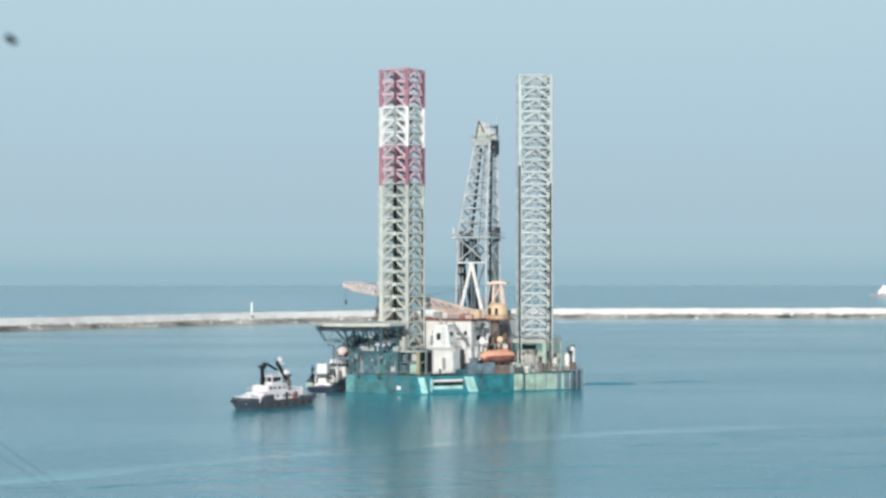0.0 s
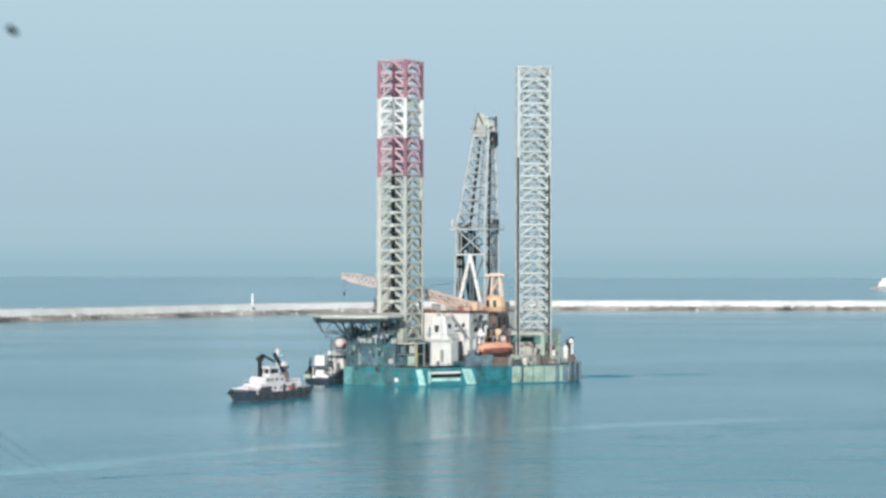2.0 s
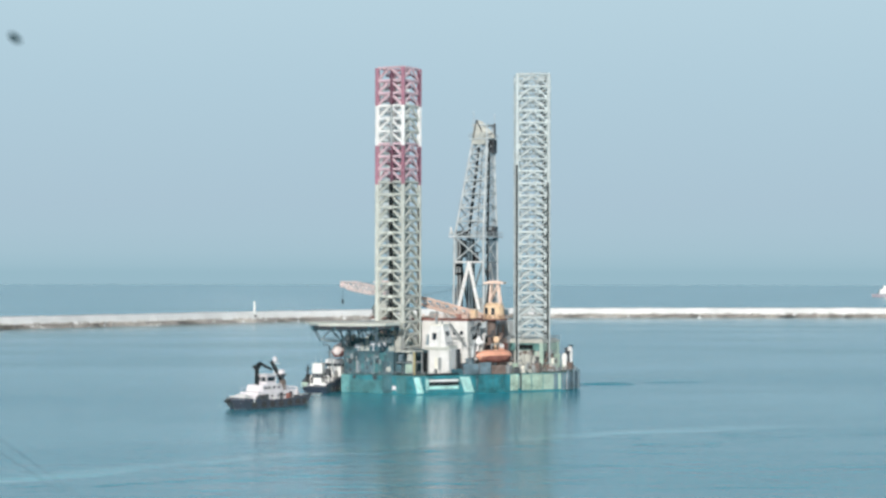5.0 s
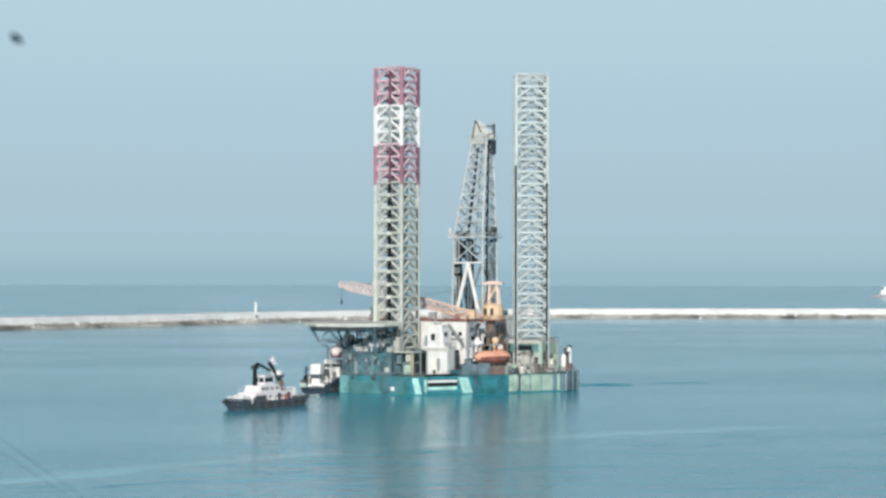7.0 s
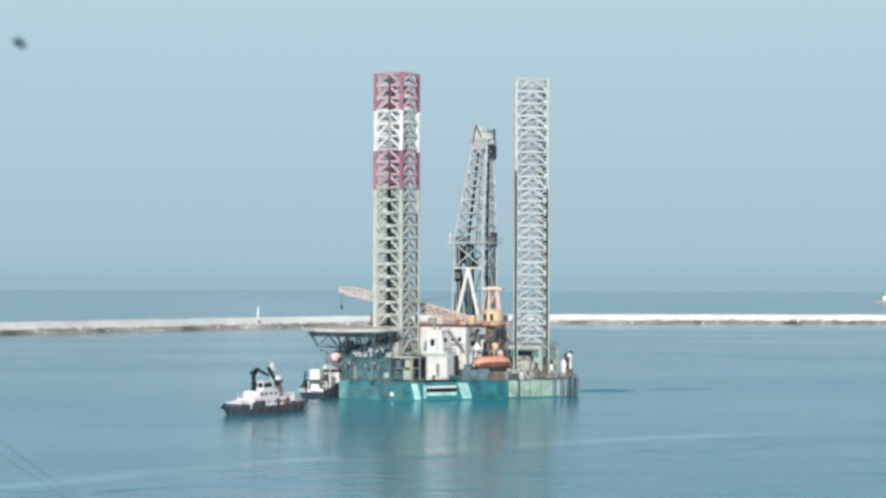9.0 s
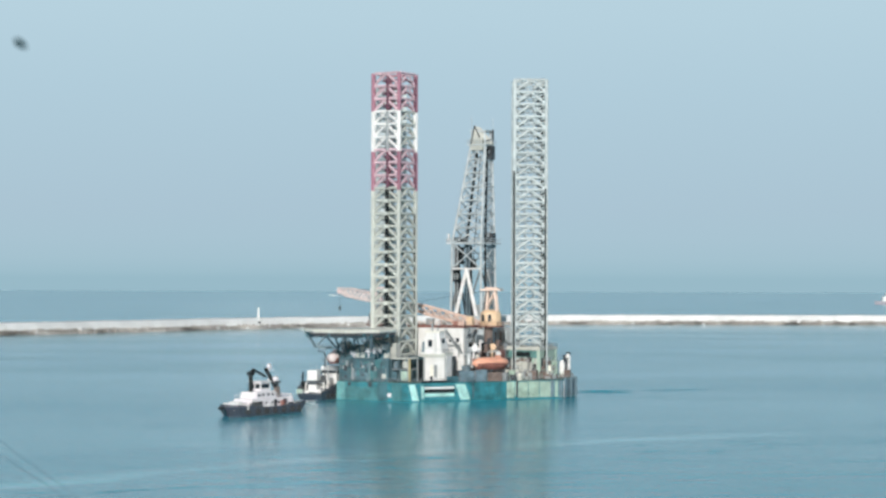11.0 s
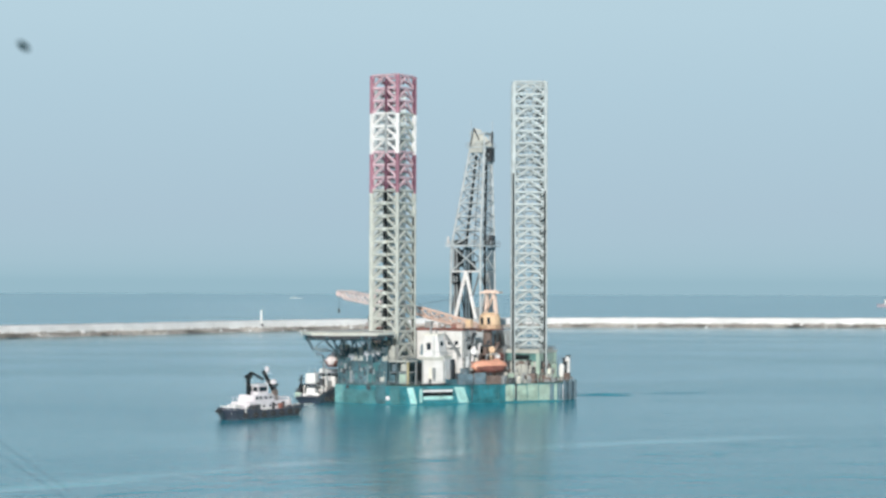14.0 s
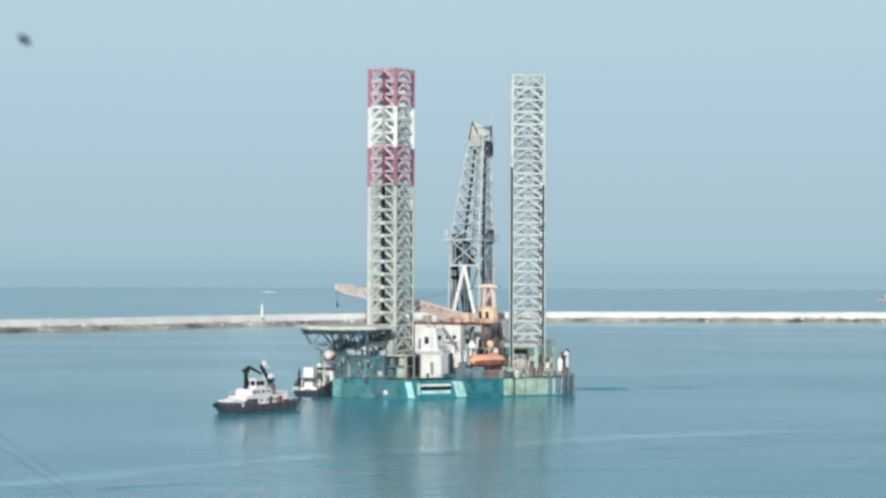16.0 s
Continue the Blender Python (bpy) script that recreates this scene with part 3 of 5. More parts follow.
def build_derrick(rig):
    cx, cy, zb = -0.5, -22.3, 21.5
    part("drill_floor", Bits().box(0, 0, -1.5, 15, 14, 1.8).box(0, 0, -5, 12, 11, 3.6), M_DERRICK, rig, "raised drill floor on its substructure", at=pose(cx, cy, zb), bevel=0.1)
    der = part("derrick", Bits().box(-2, -0.95, 54.0, 5.0, 5.0, 0.5), M_DERRICK, rig, "tall tapered grey lattice drilling derrick", at=pose(cx, cy, zb))
    zs = [0, 14, 21.5, 26, 30, 34, 38, 42, 46, 50]

    def half(z):
        return 4.9 - 0.25 * z / 21.5 if z <= 21.5 else 4.65 + (2.3 - 4.65) * (z - 21.5) / 28.5

    def corner(i, z):
        h = half(z)
        a, c = ((-1, -1), (1, -1), (1, 1), (-1, 1))[i % 4]
        k = max(0.0, z - 21.5) / 28.5
        return (a * h - 2.0 * k, c * h - 0.95 * k, z)
    for i in range(4):
        lg = Bits()
        for p, q in zip(zs, zs[1:]):
            lg.bar(corner(i, p), corner(i, q), 0.36, 6)
        part("corner_leg", lg, M_DERRICK, der)
    for p, q in zip(zs, zs[1:]):
        for i in range(4):
            b = Bits()
            b.bar(corner(i, q), corner(i + 1, q), 0.26, 5)
            if p == 0:
                mid = (Vector(corner(i, q)) + Vector(corner(i + 1, q))) / 2
                r = 0.55 if i == 2 else 0.3
                for c in (corner(i, p), corner(i + 1, p)):
                    foot = Vector(c).lerp((Vector(corner(i, p)) + Vector(corner(i + 1, p))) / 2, 0.3 if i == 2 else 0.0)
                    b.bar(foot, mid, r, 6)
            else:
                b.bar(corner(i, p), corner(i + 1, q), 0.21, 5).bar(corner(i + 1, p), corner(i, q), 0.21, 5)
            part("brace", b, M_DERRICK if p else (M_STEEL, M_DARK, M_WHITE, M_STEEL)[i], der)
    hs = half(50)
    part("sheave_housing", Bits().box(-4.6, -2.2, 46.0, 1.4, 2.2, 4.0), M_DARK, der, "dark sheave housing under the crown")
    part("crown_block", rail(Bits().box(-2, -0.95, 50, hs * 2 + 1.6, hs * 2 + 1.6, 0.35), [(-5.2, -4.1, 50.3), (1.2, -4.1, 50.3), (1.2, 2.2, 50.3), (-5.2, 2.2, 50.3)], 1.2, 1.5, 0.06, True)
         .bar((-4, -2.9, 50.3), (-4, -2.9, 54.2), 0.28).bar((0, -2.9, 50.3), (0, -2.9, 54.2), 0.28).bar((0, 1, 50.3), (0, 1, 54.2), 0.28).bar((-4, 1, 50.3), (-4, 1, 54.2), 0.28), M_DERRICK, der, "crown block platform at the derrick top")
    ca, sa = math.cos(radians(RIG_TURN)), math.sin(radians(RIG_TURN))
    sheet = [(-3.2, 50.4), (-2.9, 53.2), (-2.2, 55.8), (-0.2, 55.2), (2.9, 51.6), (3.2, 50.4)]
    rows = [[(-2.0 + ca * u + sa * w, -0.95 - sa * u + ca * w, z) for u, z in sheet] for w in (-2.2, 1.6)]
    part("crown_sheet", Bits().rings(rows), M_LEGWARM, der, "weathered pale cladding slanting off the crown")
    at = [Vector((-2.0 + ca * u - 2.4 * sa, -0.95 - sa * u - 2.4 * ca, z)) for u, z in ((-3.0, 50.5), (-2.1, 55.7), (0.2, 50.7), (2.6, 51.8))]
    part("crown_strut", Bits().bar(at[0], at[1], 0.2, 6).bar(at[1], at[2], 0.22, 6).bar(at[2], at[3], 0.2, 6), M_DARK, der, "dark struts braced across the crown")
    part("crown_post", Bits().bar((-4.9, -2.6, 50.4), (-4.9, -2.6, 54.8), 0.34, 6), M_DARK, der)
    part("whip_aerial", Bits().bar((0.6, 0.2, 54.0), (0.6, 0.2, 58.5), 0.07, 5).bar((-4.9, -2.6, 54.8), (-4.9, -2.6, 58.0), 0.07, 5), M_STEEL, der)
    part("crown_panel", Bits().box(-1.6, 0.2, 48.6, 4.2, 3.4, 3.6, top=(0.9, 0.9)), M_LEGWARM, der, "pale panel under the crown", bevel=0.1)
    part("racking_board", rail(Bits().box(-0.2, 0, 21.2, 12.0, 11.0, 0.4), [(-6.2, -5.5, 21.6), (5.8, -5.5, 21.6), (5.8, 5.5, 21.6), (-6.2, 5.5, 21.6)], 1.2, 2, 0.06, True), M_DERRICK, der)
    part("travelling_block", Bits().box(0, 0, 14, 1.6, 1.2, 3.0, top=(0.7, 0.7)).bar((0, 0, 17), (-2, -0.95, 51), 0.14, 5), M_DARK, der)
    stand = Bits().bar((0, 0, 0.4), (0, 0.4, 20.9), 0.2, 6).mesh("drill_pipe_stand", M_BLACK)
    grey_stand = Bits().bar((0, 0, 0.4), (0, 0.4, 20.9), 0.32, 6).mesh("drill_pipe_stand", M_SLATE)
    steel_stand = Bits().bar((0, 0, 0.4), (0, 0.4, 20.9), 0.22, 6).mesh("drill_pipe_stand", M_STEEL)
    for i in range(8):
        shared("drill_pipe_stand", stand if i % 2 else steel_stand, der, pose(4.3 - 0.44 * (i % 4), 3.4 - 0.5 * (i // 4), 0))
        shared("drill_pipe_stand", stand if i % 2 else grey_stand, der, pose(1.3 - 0.46 * (i % 4), 1.6 - 0.5 * (i // 4), 0))
        shared("drill_pipe_stand", grey_stand, der, pose(-4.5 + 0.2 * (i % 2), -4.3 + 0.42 * i, 0))
    # black mud and cable pipes that climb with the far corner and the port face
    far, side = Bits(), Bits()
    for p, q in zip(zs, zs[1:]):
        a, c = Vector(corner(1, p)), Vector(corner(1, q))
        far.bar(a * 0.97 + Vector((0, 0, 0.03 * p)), c * 0.97 + Vector((0, 0, 0.03 * q)), 0.42, 6)
        side.bar(Vector(corner(3, p)).lerp(Vector(corner(4, p)), 0.3), Vector(corner(3, q)).lerp(Vector(corner(4, q)), 0.3), 0.36, 6)
    part("standpipe", far, M_BLACK, der, "black standpipe along a derrick corner")
    part("standpipe", side, M_BLACK, der)
    part("cabin", Bits().box(4.4, 2.6, 11.0, 2.0, 2.2, 3.0), M_SLATE, der, "slate blue cabin clamped to the derrick", bevel=0.1)
    part("cabin", Bits().box(-4.6, -2.0, 21.7, 2.2, 2.4, 2.8), M_DARK, der, bevel=0.1)
    part("pipe_fingers", Bits().box(3.4, 3.2, 21.7, 3.2, 0.4, 1.5).box(3.4, 1.6, 21.7, 3.2, 0.4, 1.5).box(4.8, 2.4, 21.7, 0.4, 2.0, 1.5), M_BLACK, der, "black finger board for racked pipe")
    part("pipe_tub", Bits().box(3.2, 1.8, 15.4, 1.5, 1.5, 5.0), M_BLACK, der, bevel=0.08)
    part("hose_loop", Bits().torus((3.7, 4.2, 11.8), (0.2, 1, 0), 1.45, 0.36, 16), M_BLACK, der, "black looped kelly hose")
    part("belly_board", rail(Bits().box(5.4, 4.9, 21.3, 1.6, 1.4, 0.3).box(5.6, 5.0, 22.0, 0.5, 0.5, 2.2), [(4.8, 5.5, 21.6), (6.1, 5.5, 21.6), (6.1, 4.3, 21.6)], 1.1, 1.0, 0.06), M_WHITE, der, "small white outboard platform")
    part("wind_wall", Bits().box(-0.5, -4.2, 0.3, 8.0, 0.2, 3.2), M_STEEL, der, "low grey windwall round the drill floor")
    part("service_ladder", Bits().bar((-4.6, -4.9, 0.3), (-4.3, -3.6, 50), 0.16, 5).bar((-3.9, -4.9, 0.3), (-3.7, -3.6, 50), 0.16, 5), M_STEEL, der)
    return der


def build_crane(rig, px, py, tip_world, root_z, tip_z, boom_mat, label):
    """A pedestal crane; its boom ends over the place tip_world of the first moment."""
    crane = part("crane", Bits().bar((0, 0, DECK_Z), (0, 0, 19.3), 1.25, 16), M_BROWN, rig, label, at=pose(px, py, 0))
    c, s = math.cos(radians(RIG_TURN)), math.sin(radians(RIG_TURN))
    dx, dy = tip_world[0] - RIG0.x, tip_world[1] - RIG0.y
    tip = Vector((c * dx + s * dy - px, -s * dx + c * dy - py, 0))
    turn = pose(0, 0, 0, 0, 0, math.degrees(math.atan2(tip.y, tip.x)))
    cab = part("slewing_house", Bits().bar((-0.6, 0, 19.6), (-0.6, 0, 23.2), 3.1, 14, 2.8).bar((-0.6, 0, 23.2), (-0.6, 0, 24.0), 2.8, 14, 1.9), M_YELLOW if boom_mat is M_BOOM else M_LEGWARM, crane, "drum-shaped machinery house", bevel=0.1, at=turn)
    part("walkway", rail(Bits().bar((-0.6, 0, 19.2), (-0.6, 0, 19.5), 3.9, 14), [(-0.6 + 3.7 * math.cos(i * 0.785), 3.7 * math.sin(i * 0.785), 19.5) for i in range(8)], 1.1, 1.5, 0.05, True), M_RUST, crane, at=turn)
    for a in (60, 100, 260, 300):
        part("window", Bits().box(3.0, 0, 20.8, 0.25, 0.9, 1.9), M_GLASS, cab, at=pose(-0.6, 0, 0, 0, 0, a))
    g = Bits()
    for w in (-1.1, 1.1):
        g.bar((0.5, w, 23.4), (0.1, w * 0.7, 29.4), 0.3).bar((-2.5, w, 23.4), (-1.9, w * 0.7, 29.4), 0.3).bar((0.4, w * 0.95, 24.6), (-1.9, w * 0.72, 29.2), 0.2)
    for z in (25.4, 27.5):
        g.bar((-0.1, -0.9, z), (-0.1, 0.9, z), 0.14).bar((-1.8, -0.9, z), (-1.8, 0.9, z), 0.14)
    g.box(-0.9, 0, 29.3, 5.6, 3.6, 0.55).box(-0.9, 0, 29.85, 3.4, 2.2, 0.35)
    part("gantry", g, M_SALMON if boom_mat is M_BOOM else boom_mat, crane, at=turn)
    b0, b1 = Vector((2.0, 0, root_z)), Vector((tip.length, 0, tip_z))
    n = max(6, int(tip.length / 2.6))

    def ring(u):
        r = 1.15 if 0.1 < u < 0.85 else 0.7
        return [b0.lerp(b1, u) + Vector((0, a * r, k * r)) for a, k in ((-1, -1), (1, -1), (1, 1), (-1, 1))]
    bo = Bits()
    for i in range(n):
        ps, qs = ring(i / n), ring((i + 1) / n)
        for k in range(4):
            bo.bar(ps[k], qs[k], 0.3, 5).bar(ps[k], qs[(k + 1) % 4], 0.22, 4).bar(qs[k], qs[(k + 1) % 4], 0.22, 4)
    boom = part("boom", bo, boom_mat, crane, "sun-bleached lattice boom", at=turn)
    if tip_z > 28:
        part("hook_block", Bits().bar(b1, b1 - Vector((0, 0, 4.6)), 0.06, 5).box(b1.x, b1.y, b1.z - 5.8, 0.55, 0.5, 1.3, top=(0.7, 0.7)), M_DARK, boom, "dark hook block on its cable")
    part("tip_sheave", Bits().bar(b1 + Vector((0, -0.5, 0)), b1 + Vector((0, 0.5, 0)), 0.8, 12), M_PINK, boom)
    part("pendant", Bits().bar((-0.9, 0.8, 29.6), b1, 0.035, 4).bar((-0.9, -0.8, 29.6), b1, 0.035, 4), M_DARK, crane, at=turn)


def house(rig, label, x, y, z, sx, sy, sz, mat, top=(1, 1), windows=(), name="deckhouse"):
    ob = part(name, Bits().box(0, 0, 0, sx, sy, sz, top=top), mat, rig, label, bevel=0.1, at=pose(x, y, z))
    for face, u, w, ww, wh in windows:
        b = Bits()
        if face == "bow":
            b.box(u, sy / 2, w, ww, 0.14, wh)
        else:
            b.box(-sx / 2, u, w, 0.14, ww, wh)
        part("door" if wh > 1.7 else "window", b, M_GLASS, ob)
    return ob


def build_houses(rig):
    a = house(rig, "white deckhouse with a grey steel door", -13.9, 26.4, DECK_Z, 6.9, 4.6, 7.0, M_WHITE)
    part("door", Bits().box(-0.2, 2.33, 1.2, 0.9, 0.1, 3.4), M_STEEL, a)
    for x in (-3.2, 3.2):
        part("drain_pipe", Bits().bar((x, 2.4, 0.1), (x, 2.4, 6.6), 0.22, 6), M_STEEL, a)
    part("roof_rail", rail(Bits(), [(-3.0, -2.5, 7.8), (-3.0, 2.5, 7.8), (4.2, 2.5, 7.8), (4.2, -2.5, 7.8)], 1.0, 1.4, 0.06), M_STEEL, a)
    part("door", Bits().box(0.9, 2.32, 1.2, 0.9, 0.1, 3.4), M_CREAM, a)
    part("roof_band", Bits().box(0.6, 0, 6.6, 7.4, 5.2, 1.2), M_LEGWARM, a, "beige grey roof band", bevel=0.08)
    b = house(rig, "white tapered upper house", -12.9, 26.6, 12.4, 6.4, 5.0, 6.0, M_WHITE, top=(0.58, 0.66))
    part("window", Bits().box(0.3, 2.15, 2.0, 1.0, 0.9, 1.8), M_GLASS, b)
    part("window", Bits().box(-2.4, 0.5, 3.0, 0.8, 1.0, 1.2), M_GLASS, b)
    part("roof", Bits().box(0, 0, 5.8, 4.5, 3.6, 0.35), M_CREAM, b)
    part("recess", Bits().box(2.35, 2.2, 0.5, 0.7, 0.7, 2.8, top=(0.6, 1.0)), M_SLATE, b)
    part("ladder", Bits().bar((-1.7, 2.75, 0.2), (-1.3, 2.15, 5.9), 0.09, 5).bar((-1.2, 2.75, 0.2), (-0.8, 2.15, 5.9), 0.09, 5), M_STEEL, b)
    part("exhaust_pipe", Bits().bar((1.2, -0.6, 6.0), (1.2, -0.6, 8.2), 0.3, 8).bar((-1.0, 0.4, 6.0), (-1.0, 0.4, 7.2), 0.22, 8), M_STEEL, b)
    acc = house(rig, "off-white accommodation block with a red-edged roof", -9.6, 15.3, DECK_Z, 16.5, 8.5, 14.6, M_WHITE,
                windows=[("port", -2.6, 10.2, 0.9, 1.1), ("port", -0.6, 10.2, 0.9, 1.1), ("port", 1.4, 10.2, 0.9, 1.1), ("port", -2.6, 6.2, 0.9, 1.1), ("port", 0.2, 6.2, 0.9, 1.1), ("bow", -6.5, 10.4, 1, 1.1), ("bow", -4.4, 10.4, 1, 1.1), ("bow", 3.0, 10.4, 1, 1.1)])
    part("roof_edge", Bits().box(0, 0, 14.3, 17.2, 9.2, 0.6), M_RUST, acc, "rust red roof edge")
    part("roof_rail", rail(Bits(), [(-8.4, -4.4, 14.9), (-8.4, 4.4, 14.9), (8.4, 4.4, 14.9)], 1.1, 1.6, 0.05), M_BOOM, acc)
    for k, (x, y, w, h, m) in enumerate(((-6.5, 1.5, 1.8, 1.0, M_BOOM), (-3.0, -2.6, 2.4, 1.2, M_RUST), (0.5, 2.0, 1.6, 1.4, M_WHITE), (-7.0, -2.6, 1.6, 2.4, M_YELLOW), (3.4, 1.0, 2.0, 1.8, M_STEEL))):
        part("roof_unit", Bits().box(x, y, 14.9, w, 1.8, h), m, acc, bevel=0.08)
    sb = Bits()
    for i in range(12):
        sb.box(-3.2 - i * 0.42, 4.85, 13.4 - i * 0.5, 0.4, 1.0, 0.12)
    sb.bar((-3.0, 5.3, 13.5), (-8.2, 5.3, 7.3), 0.16, 5).bar((-3.0, 5.3, 14.6), (-8.2, 5.3, 8.4), 0.09, 5).bar((-3.0, 4.4, 13.5), (-8.2, 4.4, 7.3), 0.16, 5)
    part("stair", sb, M_STEEL, acc, "steep grey outside stair")
    for k, (y, z, r, h, m) in enumerate(((3.2, 9.4, 0.9, 3.0, M_STEEL), (1.6, 8.6, 0.8, 2.4, M_WHITE), (0.0, 10.8, 0.7, 2.2, M_STEEL), (-1.6, 8.8, 0.9, 3.2, M_CREAM), (-3.2, 10.0, 0.8, 2.8, M_BROWN), (-2.4, 12.2, 0.6, 1.6, M_WHITE), (2.4, 12.6, 0.6, 1.4, M_STEEL))):
        part("side_tank", Bits().bar((-9.3, y, z - 5.0), (-9.3, y, z - 5.0 + h), r, 10).bar((-9.3, y, z - 5.0 + h), (-9.3, y, z - 4.7 + h), r, 10, r * 0.4).box(-8.8, y, z - 4.6, 1.2, 0.3, 0.3), m, acc)
        part("vent_pipe", Bits().bar((-8.7, y + 0.8, 7.0), (-8.7, y + 0.8, 12.0 + 0.3 * k), 0.22, 6).bar((-8.7, y + 0.8, 12.0 + 0.3 * k), (-9.5, y + 0.8, 12.0 + 0.3 * k), 0.3, 6), (M_STEEL, M_DARK)[k % 2], acc)
    part("porch", Bits().box(-6.0, 5.0, 9.6, 3.4, 1.4, 0.2).box(-7.4, 5.4, 6.6, 0.2, 0.2, 3.0), M_STEEL, acc)
    st = Bits()
    for i in range(14):
        st.box(-8.8, -3.4 + i * 0.5, 7.0 + i * 0.5, 1.0, 0.45, 0.12)
    st.bar((-9.3, -3.6, 7.0), (-9.3, 3.4, 14.0), 0.12, 5).bar((-9.3, -3.6, 8.1), (-9.3, 3.4, 15.1), 0.07, 5)
    part("stair", st, M_STEEL, acc, "steep grey outside stair")
    part("gallery", rail(Bits().box(-8.9, 0, 6.6, 1.4, 9.0, 0.2), [(-9.5, -4.4, 6.8), (-9.5, 4.4, 6.8)], 1.1, 1.5, 0.05), M_STEEL, acc)

    f = house(rig, "dark teal forecastle house under the helideck", 3.6, 33.2, DECK_Z, 15, 6.4, 6.4, M_FORE)
    for k in range(10):
        part("stiffener", Bits().box(-7.0 + k * 1.55, 3.25, 0.1, 0.18, 0.22, 6.1), M_FORE, f)
    for x, w, h, z, m in ((-6.2, 1.5, 3.0, 0.9, M_LEGWARM), (-1.2, 1.1, 2.1, 0.3, M_SLATE), (3.2, 0.9, 3.8, 0.4, M_STEEL), (5.4, 1.2, 1.2, 3.4, M_GLASS), (-3.4, 1.2, 1.2, 3.4, M_GLASS)):
        part("door" if h > 1.5 else "window", Bits().box(x, 3.35, z, w, 0.16, h), m, f)
    rnd = random.Random(3)
    for k in range(30):
        w, h = rnd.uniform(0.8, 3.0), rnd.uniform(0.8, 2.8)
        part("wall_panel", Bits().box(rnd.uniform(-6.2, 6.2), 3.3 + 0.004 * k, rnd.uniform(0.3, 6.0 - h), w, 0.2, h), rnd.choice([M_FORE, M_DTEAL, M_DTEAL, M_FORE, M_TURQ, M_BOW]), f, bevel=0.04)
    for k in range(22):
        w, h = rnd.uniform(0.3, 1.1), rnd.uniform(0.5, 1.6)
        part("wall_fitting", Bits().box(rnd.uniform(-6.8, 6.8), 3.55, rnd.uniform(0.2, 6.2 - h), w, 0.3, h), rnd.choice([M_DARK, M_SLATE, M_STEEL, M_DTEAL, M_FORE, M_SLATE]), f, bevel=0.04)
    for k in range(9):
        x = rnd.uniform(-7, 7)
        part("hose", Bits().bar((x, 3.55, rnd.uniform(3.5, 6.6)), (x + rnd.uniform(-1, 1), 3.6, 0.2), 0.11, 6), rnd.choice([M_SLATE, M_STEEL, M_FORE]), f)
    part("deck_rail", rail(Bits(), [(-7.4, -3, 6.4), (-7.4, 3.1, 6.4), (7.4, 3.1, 6.4), (7.4, -3, 6.4)], 1.1, 1.5, 0.05), M_STEEL, f)
    # open framing beside it, to port
    fr = part("walkway_deck", Bits().box(0, 0, 0, 5.6, 6.0, 0.35), M_LEGWARM, rig, "beige open walkway deck on posts", at=pose(-7.0, 33.0, 11.2))
    for x in (-2.5, 0.2, 2.5):
        for y in (-2.7, 2.7):
            part("post", Bits().bar((x, y, -6.1), (x, y, 0), 0.2, 8), M_STEEL if x < 0 else M_FORE, fr)
    part("post", Bits().box(-2.9, 2.6, -6.1, 0.5, 0.5, 6.1), M_OLIVE, fr, "dirty ochre post")
    part("handrail", rail(Bits(), [(-2.7, -2.9, 0.35), (-2.7, 2.9, 0.35), (2.7, 2.9, 0.35)], 1.1, 1.4, 0.05), M_STEEL, fr)
    part("locker", Bits().box(-0.8, 0.4, -6.0, 2.4, 3.0, 3.4), M_FORE, fr, bevel=0.06)
    for x, z, w, h, m in ((1.7, -5.6, 1.5, 2.2, M_FORE), (-1.5, -2.4, 1.6, 1.9, M_LEGWARM), (1.3, -2.4, 1.3, 1.8, M_SLATE), (-1.2, -5.8, 2.0, 2.6, M_PGREEN)):
        part("panel", Bits().box(x, 2.4, z, w, 0.15, h), m, fr)
    part("middle_deck", Bits().box(0, 0, -2.9, 5.4, 5.6, 0.25), M_STEEL, fr)
    # bow leg guide
    g = house(rig, "teal jacking house round the bow leg", 0, 22.0, DECK_Z, 13.5, 3.0, 6.6, M_DTEAL, name="jacking_house")
    for x in (-6.4, 6.4):
        part("guide_column", Bits().box(x, 4.0, 0, 1.0, 9.0, 6.6), M_DTEAL, g, bevel=0.05)

    # jacking frames at the stern
    for (x, y), side in zip(LEGS[1:], ("port", "starboard")):
        jh = part("jacking_frame", Bits().box(0, 0, 7.6, 13.4, 13.4, 0.7).box(0, 0, 8.3, 12.0, 12.0, 0.35), M_LEGWARM, rig, "beige and teal jacking frame round the " + side + " leg", at=pose(x, y, DECK_Z), bevel=0.06)
        jh.scale = (0.92, 0.92, 1.0)
        for a in (-6.0, 6.0):
            for c in (-6.0, 6.0):
                part("column", Bits().box(a, c, 0, 1.1, 1.1, 7.6), M_PGREEN if a < 0 else M_MTEAL, jh, bevel=0.05)
        for a in (-6.0, 6.0):
            part("fascia", Bits().box(a * 1.03, 0, 5.5, 0.3, 11.0, 2.0), M_PGREEN if a < 0 else M_MTEAL, jh, "faded green fascia under the platform")
            part("fascia", Bits().box(0, a * 1.03, 5.5, 11.0, 0.3, 2.0), M_MTEAL, jh, "teal fascia under the platform")
            part("brace", Bits().bar((a, -5.6, 0.3), (a, 0, 5.6), 0.25, 6).bar((a, 5.6, 0.3), (a, 0, 5.6), 0.25, 6), M_PGREEN, jh)
            part("brace", Bits().bar((-5.6, a, 0.3), (0, a, 5.6), 0.25, 6).bar((5.6, a, 0.3), (0, a, 5.6), 0.25, 6), M_STEEL, jh)
